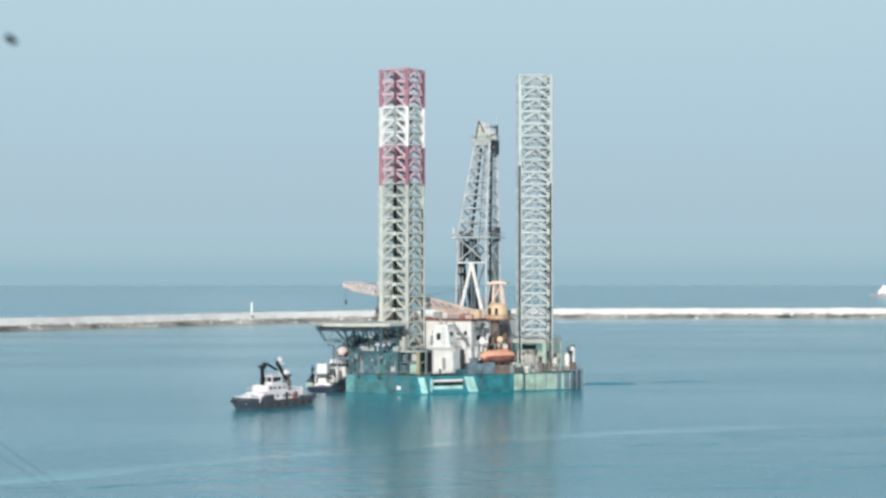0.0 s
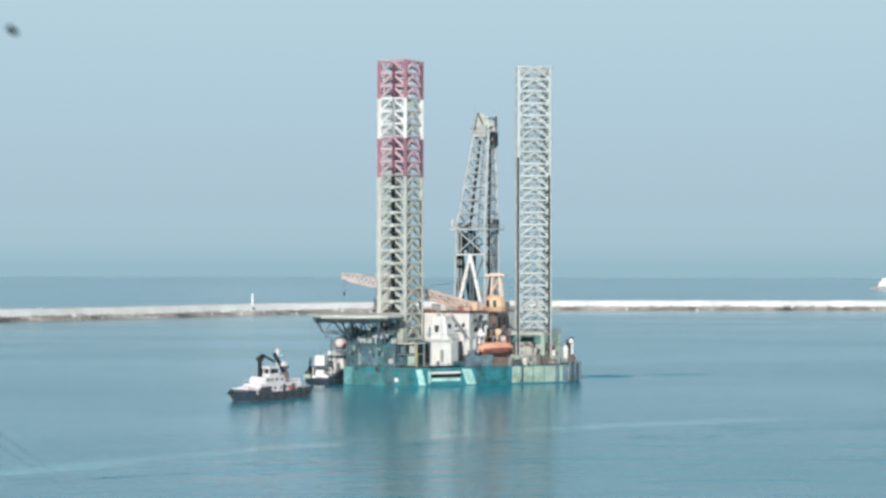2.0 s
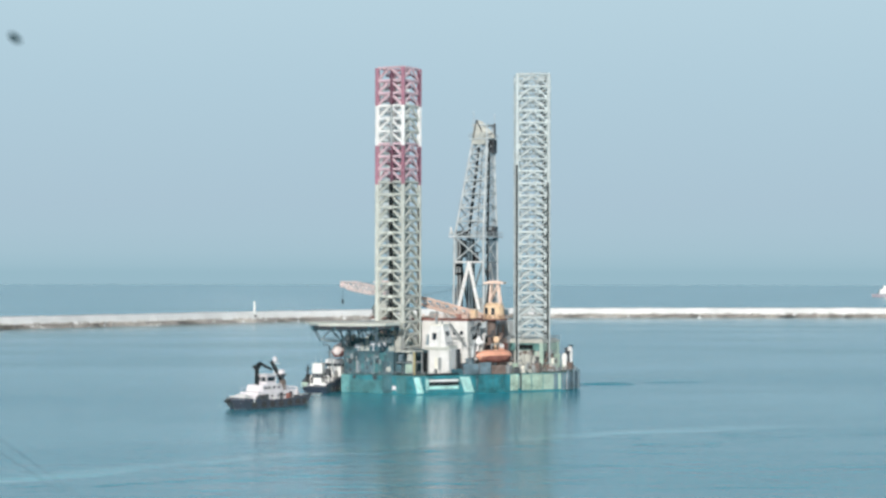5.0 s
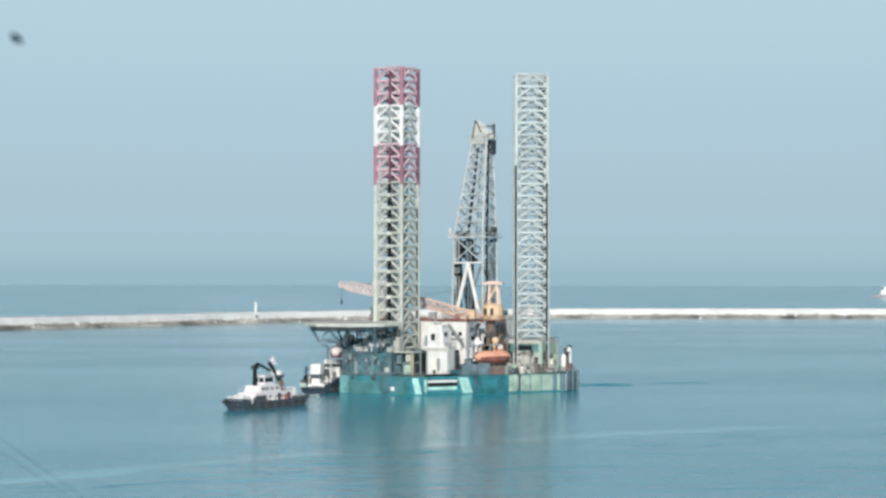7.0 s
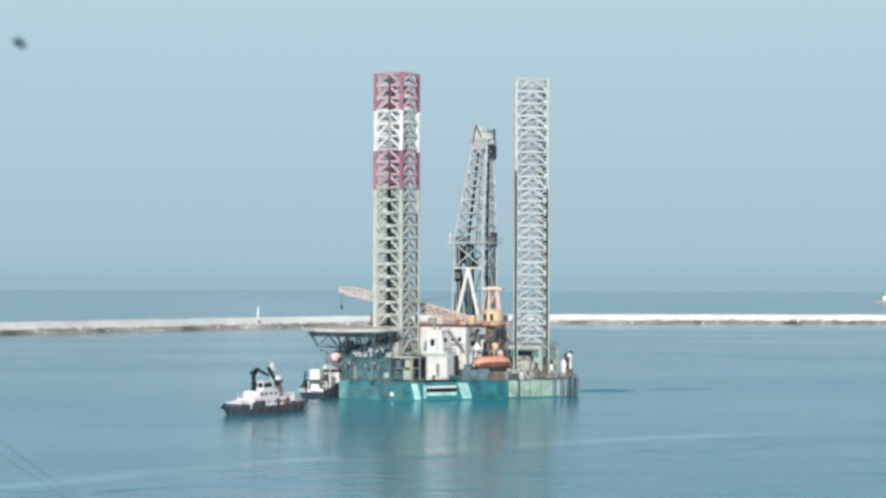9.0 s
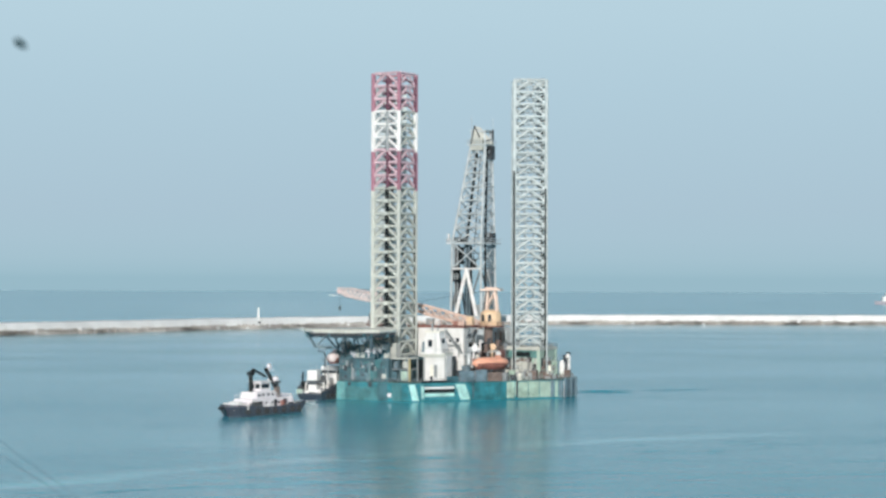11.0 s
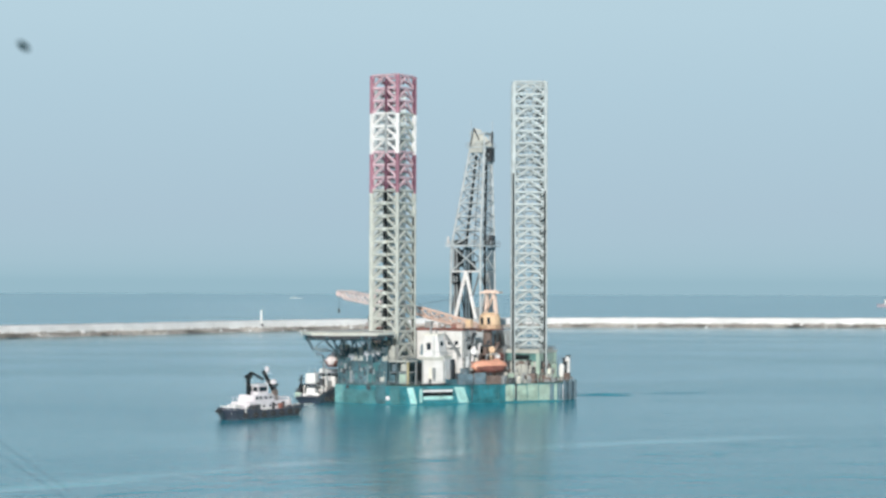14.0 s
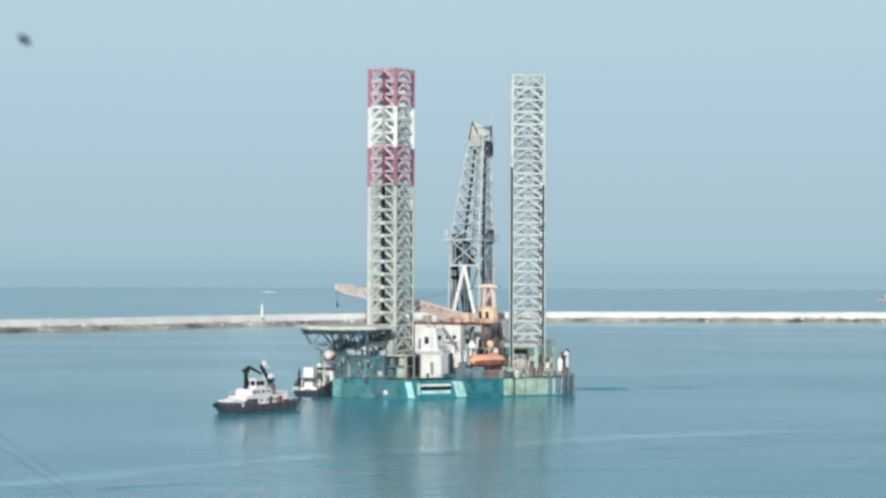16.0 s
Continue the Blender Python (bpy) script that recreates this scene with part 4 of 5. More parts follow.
        for a, c in ((-5.2, -2.5), (-5.2, 2.5), (-2.5, 5.2), (2.5, 5.2), (5.2, 2.5), (5.2, -2.5), (2.5, -5.2), (-2.5, -5.2)):
            part("gearbox", Bits().box(a, c, 0.05, 2.2, 2.2, 4.4, top=(0.85, 0.85)), M_LEGWARM if (a + c) % 2 > 1 else M_STEEL, jh, bevel=0.1)
        part("louvre", Bits().box(-0.4, 6.38, 5.8, 5.6, 0.2, 1.3), M_BLACK, jh, "black louvre in the fascia")
        # the M_DARK panel stands for the shadowed gap beside the frame
        for px, w, h, m in ((-4.5, 2.4, 5.1, M_DARK), (-1.9, 2.4, 5.0, M_LEGWARM), (0.9, 2.8, 5.2, M_LEGWARM), (4.0, 2.8, 4.9, M_LEGWARM)):
            part("side_panel", Bits().box(-px, 6.3, 0.3, w, 0.2, h), m, jh)
            part("side_panel", Bits().box(-6.3, -px, 0.3, 0.2, w, h), M_PGREEN if px > 0 else m, jh)
        rnd = random.Random(21)
        for k in range(44):
            u, z = rnd.uniform(-5.6, 5.6), rnd.uniform(0.1, 4.6)
            w, h, d = rnd.uniform(0.4, 1.5), rnd.uniform(0.4, 1.5), rnd.uniform(0.3, 0.9)
            m = rnd.choice([M_BROWN, M_DARK, M_STEEL, M_LEGWARM, M_BROWN, M_BROWN, M_STEEL, M_PGREEN])
            if k % 2:
                part("jacking_motor", Bits().box(u, 6.4 + d / 2, z, w, d, h), m, jh, bevel=0.04)
            else:
                part("jacking_motor", Bits().box(-6.4 - d / 2, u, z, d, w, h), m, jh, bevel=0.04)
        for k in range(7):
            u = rnd.uniform(-5.4, 5.4)
            part("conduit", Bits().bar((u, 6.55, 0.1), (u + rnd.uniform(-1.5, 1.5), 6.55, 5.4), 0.12, 6), rnd.choice([M_DARK, M_STEEL, M_PGREEN]), jh)
        part("handrail", rail(Bits(), [(-6.6, -6.6, 8.3), (6.6, -6.6, 8.3), (6.6, 6.6, 8.3), (-6.6, 6.6, 8.3)], 1.1, 2.0, 0.06, True), M_STEEL, jh)

    t = house(rig, "brown tank house beneath the lifeboat", -17.2, 9.2, DECK_Z, 6, 9, 3.2, M_BROWN)
    part("hatch", Bits().box(-3.05, 1.5, 0.6, 0.16, 1.2, 2.0), M_DARK, t)
    part("hatch", Bits().box(-3.05, -2.2, 0.6, 0.16, 1.2, 2.0), M_STEEL, t)
    d = house(rig, "dark brown machinery house below the crane", -17.0, 1.4, DECK_Z, 7.5, 6.5, 9.0, M_BROWN)
    part("louvre", Bits().box(-3.8, 0.4, 5.0, 0.2, 2.6, 2.2), M_DARK, d)
    part("floodlight", Bits().bar((-3.8, 2.6, 6.9), (-4.3, 2.9, 6.9), 0.75, 12), M_WHITE, d, "round white floodlight")
    mud = house(rig, "grey-brown mud tower beside the cantilever", -12.8, -19.5, DECK_Z, 4.6, 5.0, 13.6, M_STEEL, name="mud_tower")
    for k in range(4):
        part("ledge", Bits().box(0, 0, 2.8 + 3.1 * k, 5.4, 5.8, 0.2), M_STEEL, mud)
    for x in (-2.5, -0.8, 0.9, 2.5):
        part("riser_pipe", Bits().bar((x, 2.75, 0.2), (x, 2.75, 12.5), 0.28, 6), (M_GREY, M_BROWN)[x > 0], mud)
        part("riser_pipe", Bits().bar((-2.6, x, 0.2), (-2.6, x, 13.0), 0.25, 6), (M_GREY, M_STEEL)[x > 0], mud)
    house(rig, "grey cantilever skid structure", 0, -15, DECK_Z, 13, 24, 11.5, M_DERRICK, name="cantilever")


def build_outfit(rig):
    """Rails, plates, posts and small gear over the decks and along the hull."""
    rnd = random.Random(7)
    n = len(HULL)
    for i in range(n):
        p, q = Vector((*HULL[i], DECK_Z)), Vector((*HULL[(i + 1) % n], DECK_Z))
        part("deck_rail", rail(Bits(), [p * 0.99, q * 0.99], 1.1, 2.2, 0.05), M_STEEL, rig)
    # shell plates: port side from the bow corner aft, then the quarter, then the bow face
    def plates(a, c, specs):
        a, c = Vector((*a, 0)), Vector((*c, 0))
        e = (c - a).normalized()
        o = Vector((e.y, -e.x, 0))
        if o.dot((a + c) / 2) < 0:
            o = -o
        L = (c - a).length
        for u, w, m, lo, hi, lean in specs:
            p, q = a + e * L * u + o * 0.03, a + e * L * w + o * 0.03
            up = e * lean
            vs = [p + Vector((0, 0, lo)), q + Vector((0, 0, lo)), q + up + Vector((0, 0, hi)), p + up + Vector((0, 0, hi))]
            vs += [v + o * 0.06 for v in vs]
            part("shell_plate", Bits().add(vs, [(0, 1, 2, 3), (7, 6, 5, 4), (0, 4, 5, 1), (1, 5, 6, 2), (2, 6, 7, 3), (3, 7, 4, 0)]), m, rig)
    plates((-11.5, 37), (-36.3, 3.0), [
        # the black strip from 5.0 up paints the shadow at the deckhouse base
        (0.0, 0.045, M_CYAN, 0.3, 4.6, -1.2), (0.06, 0.30, M_TEAL, 0.3, 1.2, 0), (0.085, 0.295, M_CYAN, 1.3, 2.2, 0), (0.085, 0.295, M_BLACK, 2.25, 3.25, 0), (0.085, 0.295, M_WHITE, 3.3, 3.9, 0), (0.06, 0.08, M_CYAN, 0.6, 4.2, 0), (0.06, 0.30, M_BLACK, 5.0, 5.5, 0),
        (0.34, 0.41, M_CYAN, 0.3, 4.5, -1.6), (0.43, 0.62, M_TEAL, 0.4, 4.7, 0), (0.63, 0.665, M_TEAL, 0.4, 4.7, 0),
        (0.675, 0.73, M_PALE, 0.4, 4.8, 0), (0.735, 0.75, M_PGREEN, 1.0, 4.6, 0), (0.76, 0.83, M_PALE, 0.4, 4.7, 0), (0.835, 0.915, M_PALE, 0.4, 4.8, 0), (0.92, 1.0, M_PGREEN, 0.4, 4.7, 0)])
    plates((-36.3, 3.0), (-38.5, 0.0), [(0.0, 0.3, M_SLATE, 0.4, 4.8, 0), (0.36, 0.62, M_PGREEN, 0.4, 4.8, 0), (0.70, 0.98, M_SLATE, 0.2, 4.9, 0)])
    plates((-38.5, 0.0), (-38.5, -9.0), [(0.06, 0.28, M_PINKW, 0.3, 4.6, 0), (0.34, 0.60, M_SLATE, 0.2, 4.9, 0), (0.68, 0.94, M_SLATE, 0.2, 4.9, 0)])
    plates((11.5, 37), (-11.5, 37), [(0.0, 0.11, M_AQUA, 0.2, 4.9, 0), (0.112, 0.13, M_TURQ, 0.2, 4.9, 0), (0.132, 0.256, M_TURQ, 0.2, 3.8, 0), (0.15, 0.19, M_DARK, 3.9, 4.9, 0), (0.258, 0.42, M_TURQ, 0.2, 3.6, 0), (0.42, 0.47, M_DARK, 3.7, 4.9, 0), (0.422, 0.54, M_TURQ, 0.2, 3.6, 0), (0.542, 0.67, M_BOW, 0.2, 4.8, 0),
                                         (0.675, 0.725, M_PINKW, 1.1, 2.2, 0), (0.73, 0.86, M_TURQ, 0.2, 4.7, 0), (0.862, 0.995, M_TEAL, 0.2, 4.8, 0)])
    for u, m in ((0.425, M_DTEAL), (0.62, M_TEAL), (0.745, M_DARK)):
        x, y = -11.5 - 24.8 * u, 37 - 34 * u
        part("fender_post", Bits().bar((x - 0.3, y + 0.1, 0.6), (x - 0.3, y + 0.1, 5.0), 0.24, 8), m, rig)
    plates((-11.5, 37), (-36.3, 3.0), [(0.33, 0.44, M_SLATE, 5.05, 7.9, 0), (0.445, 0.53, M_SLATE, 5.05, 8.2, 0), (0.535, 0.64, M_BROWN, 5.05, 7.4, 0), (0.24, 0.325, M_DTEAL, 5.05, 6.6, 0)])
    for y in (-1.2, -5.2, -8.8):
        part("fender_post", Bits().bar((-38.85, y, 0.2), (-38.85, y, 5.6), 0.36, 8), M_SLATE, rig)
    for x, y, z, r in ((-29.0, -26.0, 10.4, 0.75), (-29.6, -20.4, 8.6, 0.8)):
        part("vent_tank", Bits().bar((x, y, DECK_Z), (x, y, z), r, 12).bar((x, y, z), (x, y, z + 0.8), r, 12, r * 0.35), M_WHITE, rig, "white upright vent tank at the stern")
    for x, y, h, m in ((-29.6, -23.0, 4.6, M_DARK), (-28.2, -28.2, 6.2, M_BLACK), (-27.4, -27.4, 5.4, M_DARK), (-29.0, -17.5, 4.0, M_PGREEN), (-27.0, -21.0, 3.5, M_STEEL), (-25.0, -25.5, 3.0, M_PGREEN), (-28.6, -14.0, 3.0, M_CREAM)):
        part("stern_post", Bits().bar((x, y, DECK_Z), (x, y, DECK_Z + h), 0.5, 8).box(x, y, DECK_Z + h, 1.2, 1.2, 0.3), m, rig)
    # low gear along the port side deck
    for k in range(26):
        u = 0.40 + 0.58 * k / 26
        x, y = -11.5 - 24.8 * u + rnd.uniform(1.2, 4.6), 37 - 34 * u + rnd.uniform(-0.5, 0.5)
        h = rnd.uniform(0.8, 2.8)
        m = rnd.choice([M_STEEL, M_PGREEN, M_CREAM, M_DARK, M_BROWN, M_LEGWARM])
        if rnd.random() < 0.5:
            part("locker", Bits().box(x, y, DECK_Z, rnd.uniform(0.8, 2.0), rnd.uniform(0.8, 2.0), h), m, rig, bevel=0.06)
        else:
            part("vent", Bits().bar((x, y, DECK_Z), (x, y, DECK_Z + h), 0.3, 8).bar((x, y, DECK_Z + h), (x - 0.6, y + 0.2, DECK_Z + h + 0.2), 0.38, 8), m, rig)
    # gear crowded round the port jacking frame
    for k in range(52):
        x, y = -22.8 + rnd.uniform(-6.9, 6.9), -13.6 + rnd.uniform(6.9, 9.2)
        if k % 2:
            x, y = -22.4 - rnd.uniform(6.8, 12.0), -9.0 + rnd.uniform(-6, 7)
        h = rnd.uniform(0.6, 2.3)
        m = rnd.choice([M_STEEL, M_BROWN, M_LEGWARM, M_DARK, M_BROWN, M_STEEL, M_PGREEN])
        if x < -36.0 or abs(x) > 11.0 + (37 - y) * 0.72:
            continue
        if k % 3:
            part("deck_unit", Bits().box(x, y, DECK_Z, rnd.uniform(0.7, 1.8), rnd.uniform(0.7, 1.4), h), m, rig, bevel=0.05)
        else:
            part("bollard_post", Bits().bar((x, y, DECK_Z), (x, y, DECK_Z + h), rnd.uniform(0.15, 0.45), 8), m, rig)
    # carrying posts and gear between forecastle and helideck
    for x in (-3.5, 0.5, 4.5, 8.5, 11.0):
        for y in (31.0, 36.0):
            part("helideck_post", Bits().bar((x, y, 11.4), (x + 0.3, y + 2.2, 17.6), 0.24, 8), M_FORE, rig)
    for x in (-3.5, 0.5, 4.5, 8.5):
        part("helideck_brace", Bits().bar((x, 36.0, 11.4), (x + 4.0, 38.0, 17.6), 0.18, 6).bar((x + 4.0, 36.0, 11.4), (x, 38.0, 17.6), 0.18, 6), M_FORE, rig)
    for x, z, w, h in ((-1.0, 12.6, 2.2, 1.5), (1.8, 12.9, 1.4, 1.2), (6.4, 12.2, 1.6, 1.0)):
        part("equipment_box", Bits().box(x, 36.9, z, w, 1.0, h).box(x, 36.9, 11.4, 0.3, 0.3, z - 11.4), M_PINKW, rig, bevel=0.06)
    for k in range(46):
        x, y = rnd.uniform(-4, 11), rnd.uniform(31, 36.4)
        h = rnd.uniform(1.0, 4.6)
        m = rnd.choice([M_DTEAL, M_FORE, M_FORE, M_LEGWARM, M_PGREEN, M_STEEL, M_PINKW])
        if k % 3:
            part("deck_unit", Bits().box(x, y, 11.4, rnd.uniform(0.8, 2.6), rnd.uniform(0.8, 2.0), h), m, rig, bevel=0.06)
        else:
            part("deck_tank", Bits().bar((x, y, 11.4), (x, y, 11.4 + h), rnd.uniform(0.4, 0.9), 12), m, rig)
    # dark and pale gear crowded above and behind the lifeboat, and shade boxes by the deckhouse
    for x, y, z, sx, sy, sz, m in ((-18.4, 17.2, 12.2, 1.6, 1.8, 3.0, M_BLACK), (-18.9, 15.0, 13.4, 1.4, 1.2, 1.6, M_WHITE), (-18.2, 13.0, 12.0, 2.0, 1.6, 2.4, M_BROWN), (-18.8, 10.8, 13.2, 1.5, 1.4, 1.8, M_BLACK),
                                   (-19.3, 8.6, 12.4, 1.8, 1.8, 2.2, M_BROWN), (-19.0, 6.0, 11.6, 2.2, 1.6, 3.6, M_DARK), (-19.8, 4.2, 12.6, 1.2, 1.2, 1.4, M_YELLOW), (-20.6, 1.6, 9.8, 1.4, 2.6, 3.0, M_RUST),
                                   # the dark boxes beside the deckhouse stand for black shadow in the gaps
                                   (-17.3, 24.6, 5.0, 0.9, 2.0, 6.8, M_DARK), (-18.2, 22.6, 5.0, 1.6, 1.4, 3.0, M_DARK), (-9.9, 29.2, 5.0, 0.8, 1.4, 6.0, M_BLACK), (-18.6, 19.4, 5.0, 2.0, 1.6, 4.2, M_SLATE)):
        part("gear_box", Bits().box(x, y, z, sx, sy, sz), m, rig, bevel=0.08)
    for x, y, z, r, h, m in ((-18.6, 18.6, 10.0, 0.3, 6.0, M_STEEL), (-19.2, 12.0, 11.0, 0.35, 4.4, M_WHITE), (-19.6, 7.4, 11.0, 0.3, 5.0, M_DARK), (-20.2, 3.0, 11.0, 0.45, 4.2, M_BROWN), (-20.6, -0.6, 5.0, 0.5, 9.0, M_STEEL)):
        part("vent_pipe", Bits().bar((x, y, z), (x, y, z + h), r, 8).bar((x, y, z + h), (x - 0.7, y + 0.3, z + h + 0.1), r * 1.25, 8), m, rig)
    for k in range(4):
        part("bumper_post", Bits().box(-13.5 - 1.9 * k, 29.4 - 4.6 * k + (0.0 if k else 0.6), 5.0, 0.5, 0.5, 1.6), M_DARK, rig)
    # lifeboat davits
    for s in (-1, 1):
        p = Vector((-19.9, 14.4, 0)) + Vector((0.375, 0.927, 0)) * s * 3.4
        q = p + Vector((-2.6, -1.05, 0))
        part("davit", Bits().bar(p + Vector((0, 0, DECK_Z)), p + Vector((0, 0, 12.6)), 0.24, 8).bar(p + Vector((0, 0, 12.6)), q + Vector((0, 0, 13.0)), 0.2, 8).bar(q + Vector((0, 0, 13.0)), q + Vector((0, 0, 11.2)), 0.05, 5), M_STEEL, rig)
        p = Vector((13.6, 34.6, 0)) + Vector((0.375, 0.927, 0)) * s * 3.4
        q = p + Vector((2.6, -1.05, 0))
        part("davit", Bits().bar(p - Vector((1.5, 0, -DECK_Z)), p + Vector((0, 0, 12.6)), 0.24, 8).bar(p + Vector((0, 0, 12.6)), q + Vector((0, 0, 13.0)), 0.2, 8).bar(q + Vector((0, 0, 13.0)), q + Vector((0, 0, 11.2)), 0.05, 5), M_STEEL, rig)
    for x, y, z, m in ((-19.6, 16.6, 13.8, M_WHITE), (-20.5, 7.0, 14.0, M_YELLOW)):
        part("liferaft_canister", Bits().bar((x - 0.7, y + 0.9, z), (x + 0.5, y - 0.9, z), 0.85, 12).box(x, y, 11.0, 0.5, 0.5, 2.4), m, rig)
    part("canister_shelf", Bits().box(-18.6, 12.0, 10.6, 3.0, 12.0, 0.3), M_RUST, rig)


def lifeboat(label, LB, shell):
    root = thing("lifeboat", label, "lifeboat", "lifeboats")
    rings = []
    for i in range(13):
        u = -1 + 2 * i / 12
        w = 1.75 * (1 - abs(u) ** 3.2) ** 0.6 + 0.05
        top = 1.45 * (1 - abs(u) ** 3) ** 0.5
        bot = -1.5 * (1 - abs(u) ** 4)
        rings.append([(w * 0.55, LB * u, bot), (w * 1.0, LB * u, 0.1), (w * 0.82, LB * u, 0.35 + top * 0.6), (w * 0.4, LB * u, 0.35 + top), (-w * 0.4, LB * u, 0.35 + top),
                      (-w * 0.82, LB * u, 0.35 + top * 0.6), (-w * 1.0, LB * u, 0.1), (-w * 0.55, LB * u, bot)])
    part("hull", Bits().rings(rings), shell, root, smooth=True)
    part("keel", Bits().box(0, 0, -1.45, 1.5, LB * 1.5, 0.5), M_RUST, root, bevel=0.1)
    part("bilge_band", Bits().rings([[(x * 1.07, y * 0.985, z - 0.05 if z < 0 else 0.16) for x, y, z in (r[0], r[1], r[6], r[7])] for r in rings[1:-1]]), M_RUST, root, "dark red underside", smooth=True)
    part("fender", Bits().box(1.84, 0, 0.1, 0.14, LB * 1.1, 0.22).box(-1.84, 0, 0.1, 0.14, LB * 1.1, 0.22), M_RUST, root)
    part("cockpit", Bits().box(0, -2.4, 1.5, 1.3, 1.5, 0.8, top=(0.8, 0.8)), shell, root, bevel=0.1)
    return root


def build_tug(label, hullmat, housemat, tall=True):
    """A harbour tug, 23 m long, bow to +y; tall: with funnels and a fire pillar above the wheelhouse."""
    root = thing("tugboat", label, "tugboat", "tugboats")
    rings = []
    for i in range(17):
        u = -1 + 2 * i / 16
        w = 4.3 * ((1 - max(0, u) ** 3.6) ** 0.5 if u > 0 else (1 - 0.22 * (-u) ** 4)) + 0.1
        sheer = 1.45 + (1.0 * max(0, u) ** 2) + (0.8 if tall else 0.2) * min(0, u) ** 2 + (0.0 if tall else 2.9 * min(1.0, max(0.0, (u + 1.0) / 1.3)))
        y = 11.2 * u
        yb = y - 1.2 * max(0, u) ** 2 + 1.3 * max(0, -u) ** 6
        rings.append([(w * 0.7, yb - 0.5 * max(0, u) ** 2, -2.0), (w * 0.96, yb, 0.4), (w, y, sheer), (-w, y, sheer), (-w * 0.96, yb, 0.4), (-w * 0.7, yb - 0.5 * max(0, u) ** 2, -2.0)])
    part("hull", Bits().rings(rings), hullmat, root, smooth=False)
    bul = Bits()
    for sgn in (1, -1):
        for a, c in zip(rings, rings[1:]):
            k = 2 if sgn > 0 else 3
            p, q = Vector(a[k]), Vector(c[k])
            up = Vector((0, 0, 0.6))
            off = Vector((-0.2 * sgn, 0, 0))
            bul.add([p, q, q + up, p + up, p + off, q + off, q + off + up, p + off + up], [(0, 1, 2, 3), (7, 6, 5, 4), (3, 2, 6, 7)])
    part("bulwark", bul, hullmat, root)
    for i in range(2, 15, 2):
        for sgn in (1, -1):
            p = Vector(rings[i][1]) if sgn > 0 else Vector(rings[i][4])
            part("tyre_fender", Bits().torus((p.x + 0.2 * sgn, p.y, 1.05), (1, 0, 0), 0.48, 0.24), M_TYRE, root)
    part("bow_fender", Bits().rings([[(r[2][0] * 1.03, r[2][1] + 0.25 + 0.35 * math.sin(a), r[2][2] - 0.3 + 0.4 * math.cos(a)) for a in (0, 1.57, 3.14, 4.71)] for r in rings[12:]]), M_TYRE, root, "black rubber bow fender")
    dh = part("deckhouse", Bits().box(0, 0.6, 1.4, 5.8, 10.2, 2.5, top=(0.95, 0.97)), housemat, root, bevel=0.15)
    for y in (-2.8, -0.8, 1.2, 3.2):
        for sgn in (1, -1):
            part("porthole", Bits().bar((sgn * 2.76, y, 2.8), (sgn * 2.92, y, 2.8), 0.3, 10), M_GLASS, dh)
    for sgn in (1, -1):
        part("door", Bits().box(sgn * 2.86, -1.8, 1.5, 0.14, 0.9, 2.0), M_DARK, dh)
        part("door", Bits().box(sgn * 2.86, 4.4, 1.5, 0.14, 0.9, 1.7), M_DARK, dh)
    if tall:
        # dark slabs on the closed wall paint the shade inside side openings
        for y, w, z, h in ((3.2, 1.7, 2.0, 1.3), (-4.9, 1.0, 1.9, 1.6), (5.3, 0.8, 2.4, 0.9)):
            part("recess", Bits().box(-2.86, y, z, 0.12, w, h), M_DARK, dh, "side opening with its shade painted dark")
        for y, w, z, h, m in ((6.4, 1.0, 1.5, 1.5, M_DARK), (7.6, 0.8, 1.6, 1.0, M_WHITE), (4.6, 0.7, 1.5, 1.6, M_DARK), (0.6, 1.2, 1.5, 0.9, M_WHITE), (-3.6, 0.9, 1.5, 1.7, M_RUST), (-6.2, 1.1, 1.5, 1.1, M_DARK), (-8.2, 0.9, 1.5, 1.3, M_STEEL)):
            part("deck_gear", Bits().box(-3.4, y, z, 0.7, w, h), m, root, bevel=0.06)
        part("anchor_winch", Bits().bar((-2.2, 8.6, 2.7), (0.6, 8.6, 2.7), 0.9, 12), M_WHITE, root, "white anchor winch on the foredeck")
        for y in (-1.4, 0.2, 1.8, 3.0):
            part("window", Bits().box(-2.46, y, 4.5, 0.12, 0.8, 0.6), M_GLASS, dh)
    part("foredeck_house", Bits().box(0, 6.5, 1.5, 3.8, 2.2, 1.7, top=(0.8, 0.7)), housemat, root, bevel=0.15)
    part("bridge_deck", Bits().box(0, 0.6, 3.9, 5.0, 6.4, 1.6, top=(0.94, 0.94)), housemat, root, bevel=0.1)
    if tall:
        wh = part("wheelhouse", Bits().box(0, 0.2, 5.5, 3.4, 3.2, 0.7).box(0, 0.2, 7.3, 3.2, 3.0, 0.4), housemat, root, bevel=0.1)
        part("window_band", Bits().box(0, 0.2, 6.2, 3.2, 3.0, 1.1), M_GLASS, wh, "dark wrap-round wheelhouse windows")
        for x, y in ((-1.6, -1.3), (1.6, -1.3), (1.6, 1.7), (-1.6, 1.7), (0, 1.72), (1.62, 0.2)):
            part("mullion", Bits().box(x, y, 6.2, 0.2, 0.2, 1.1), housemat, wh)
        part("roof", Bits().box(0, 0.2, 7.7, 3.7, 3.5, 0.2), housemat, wh)
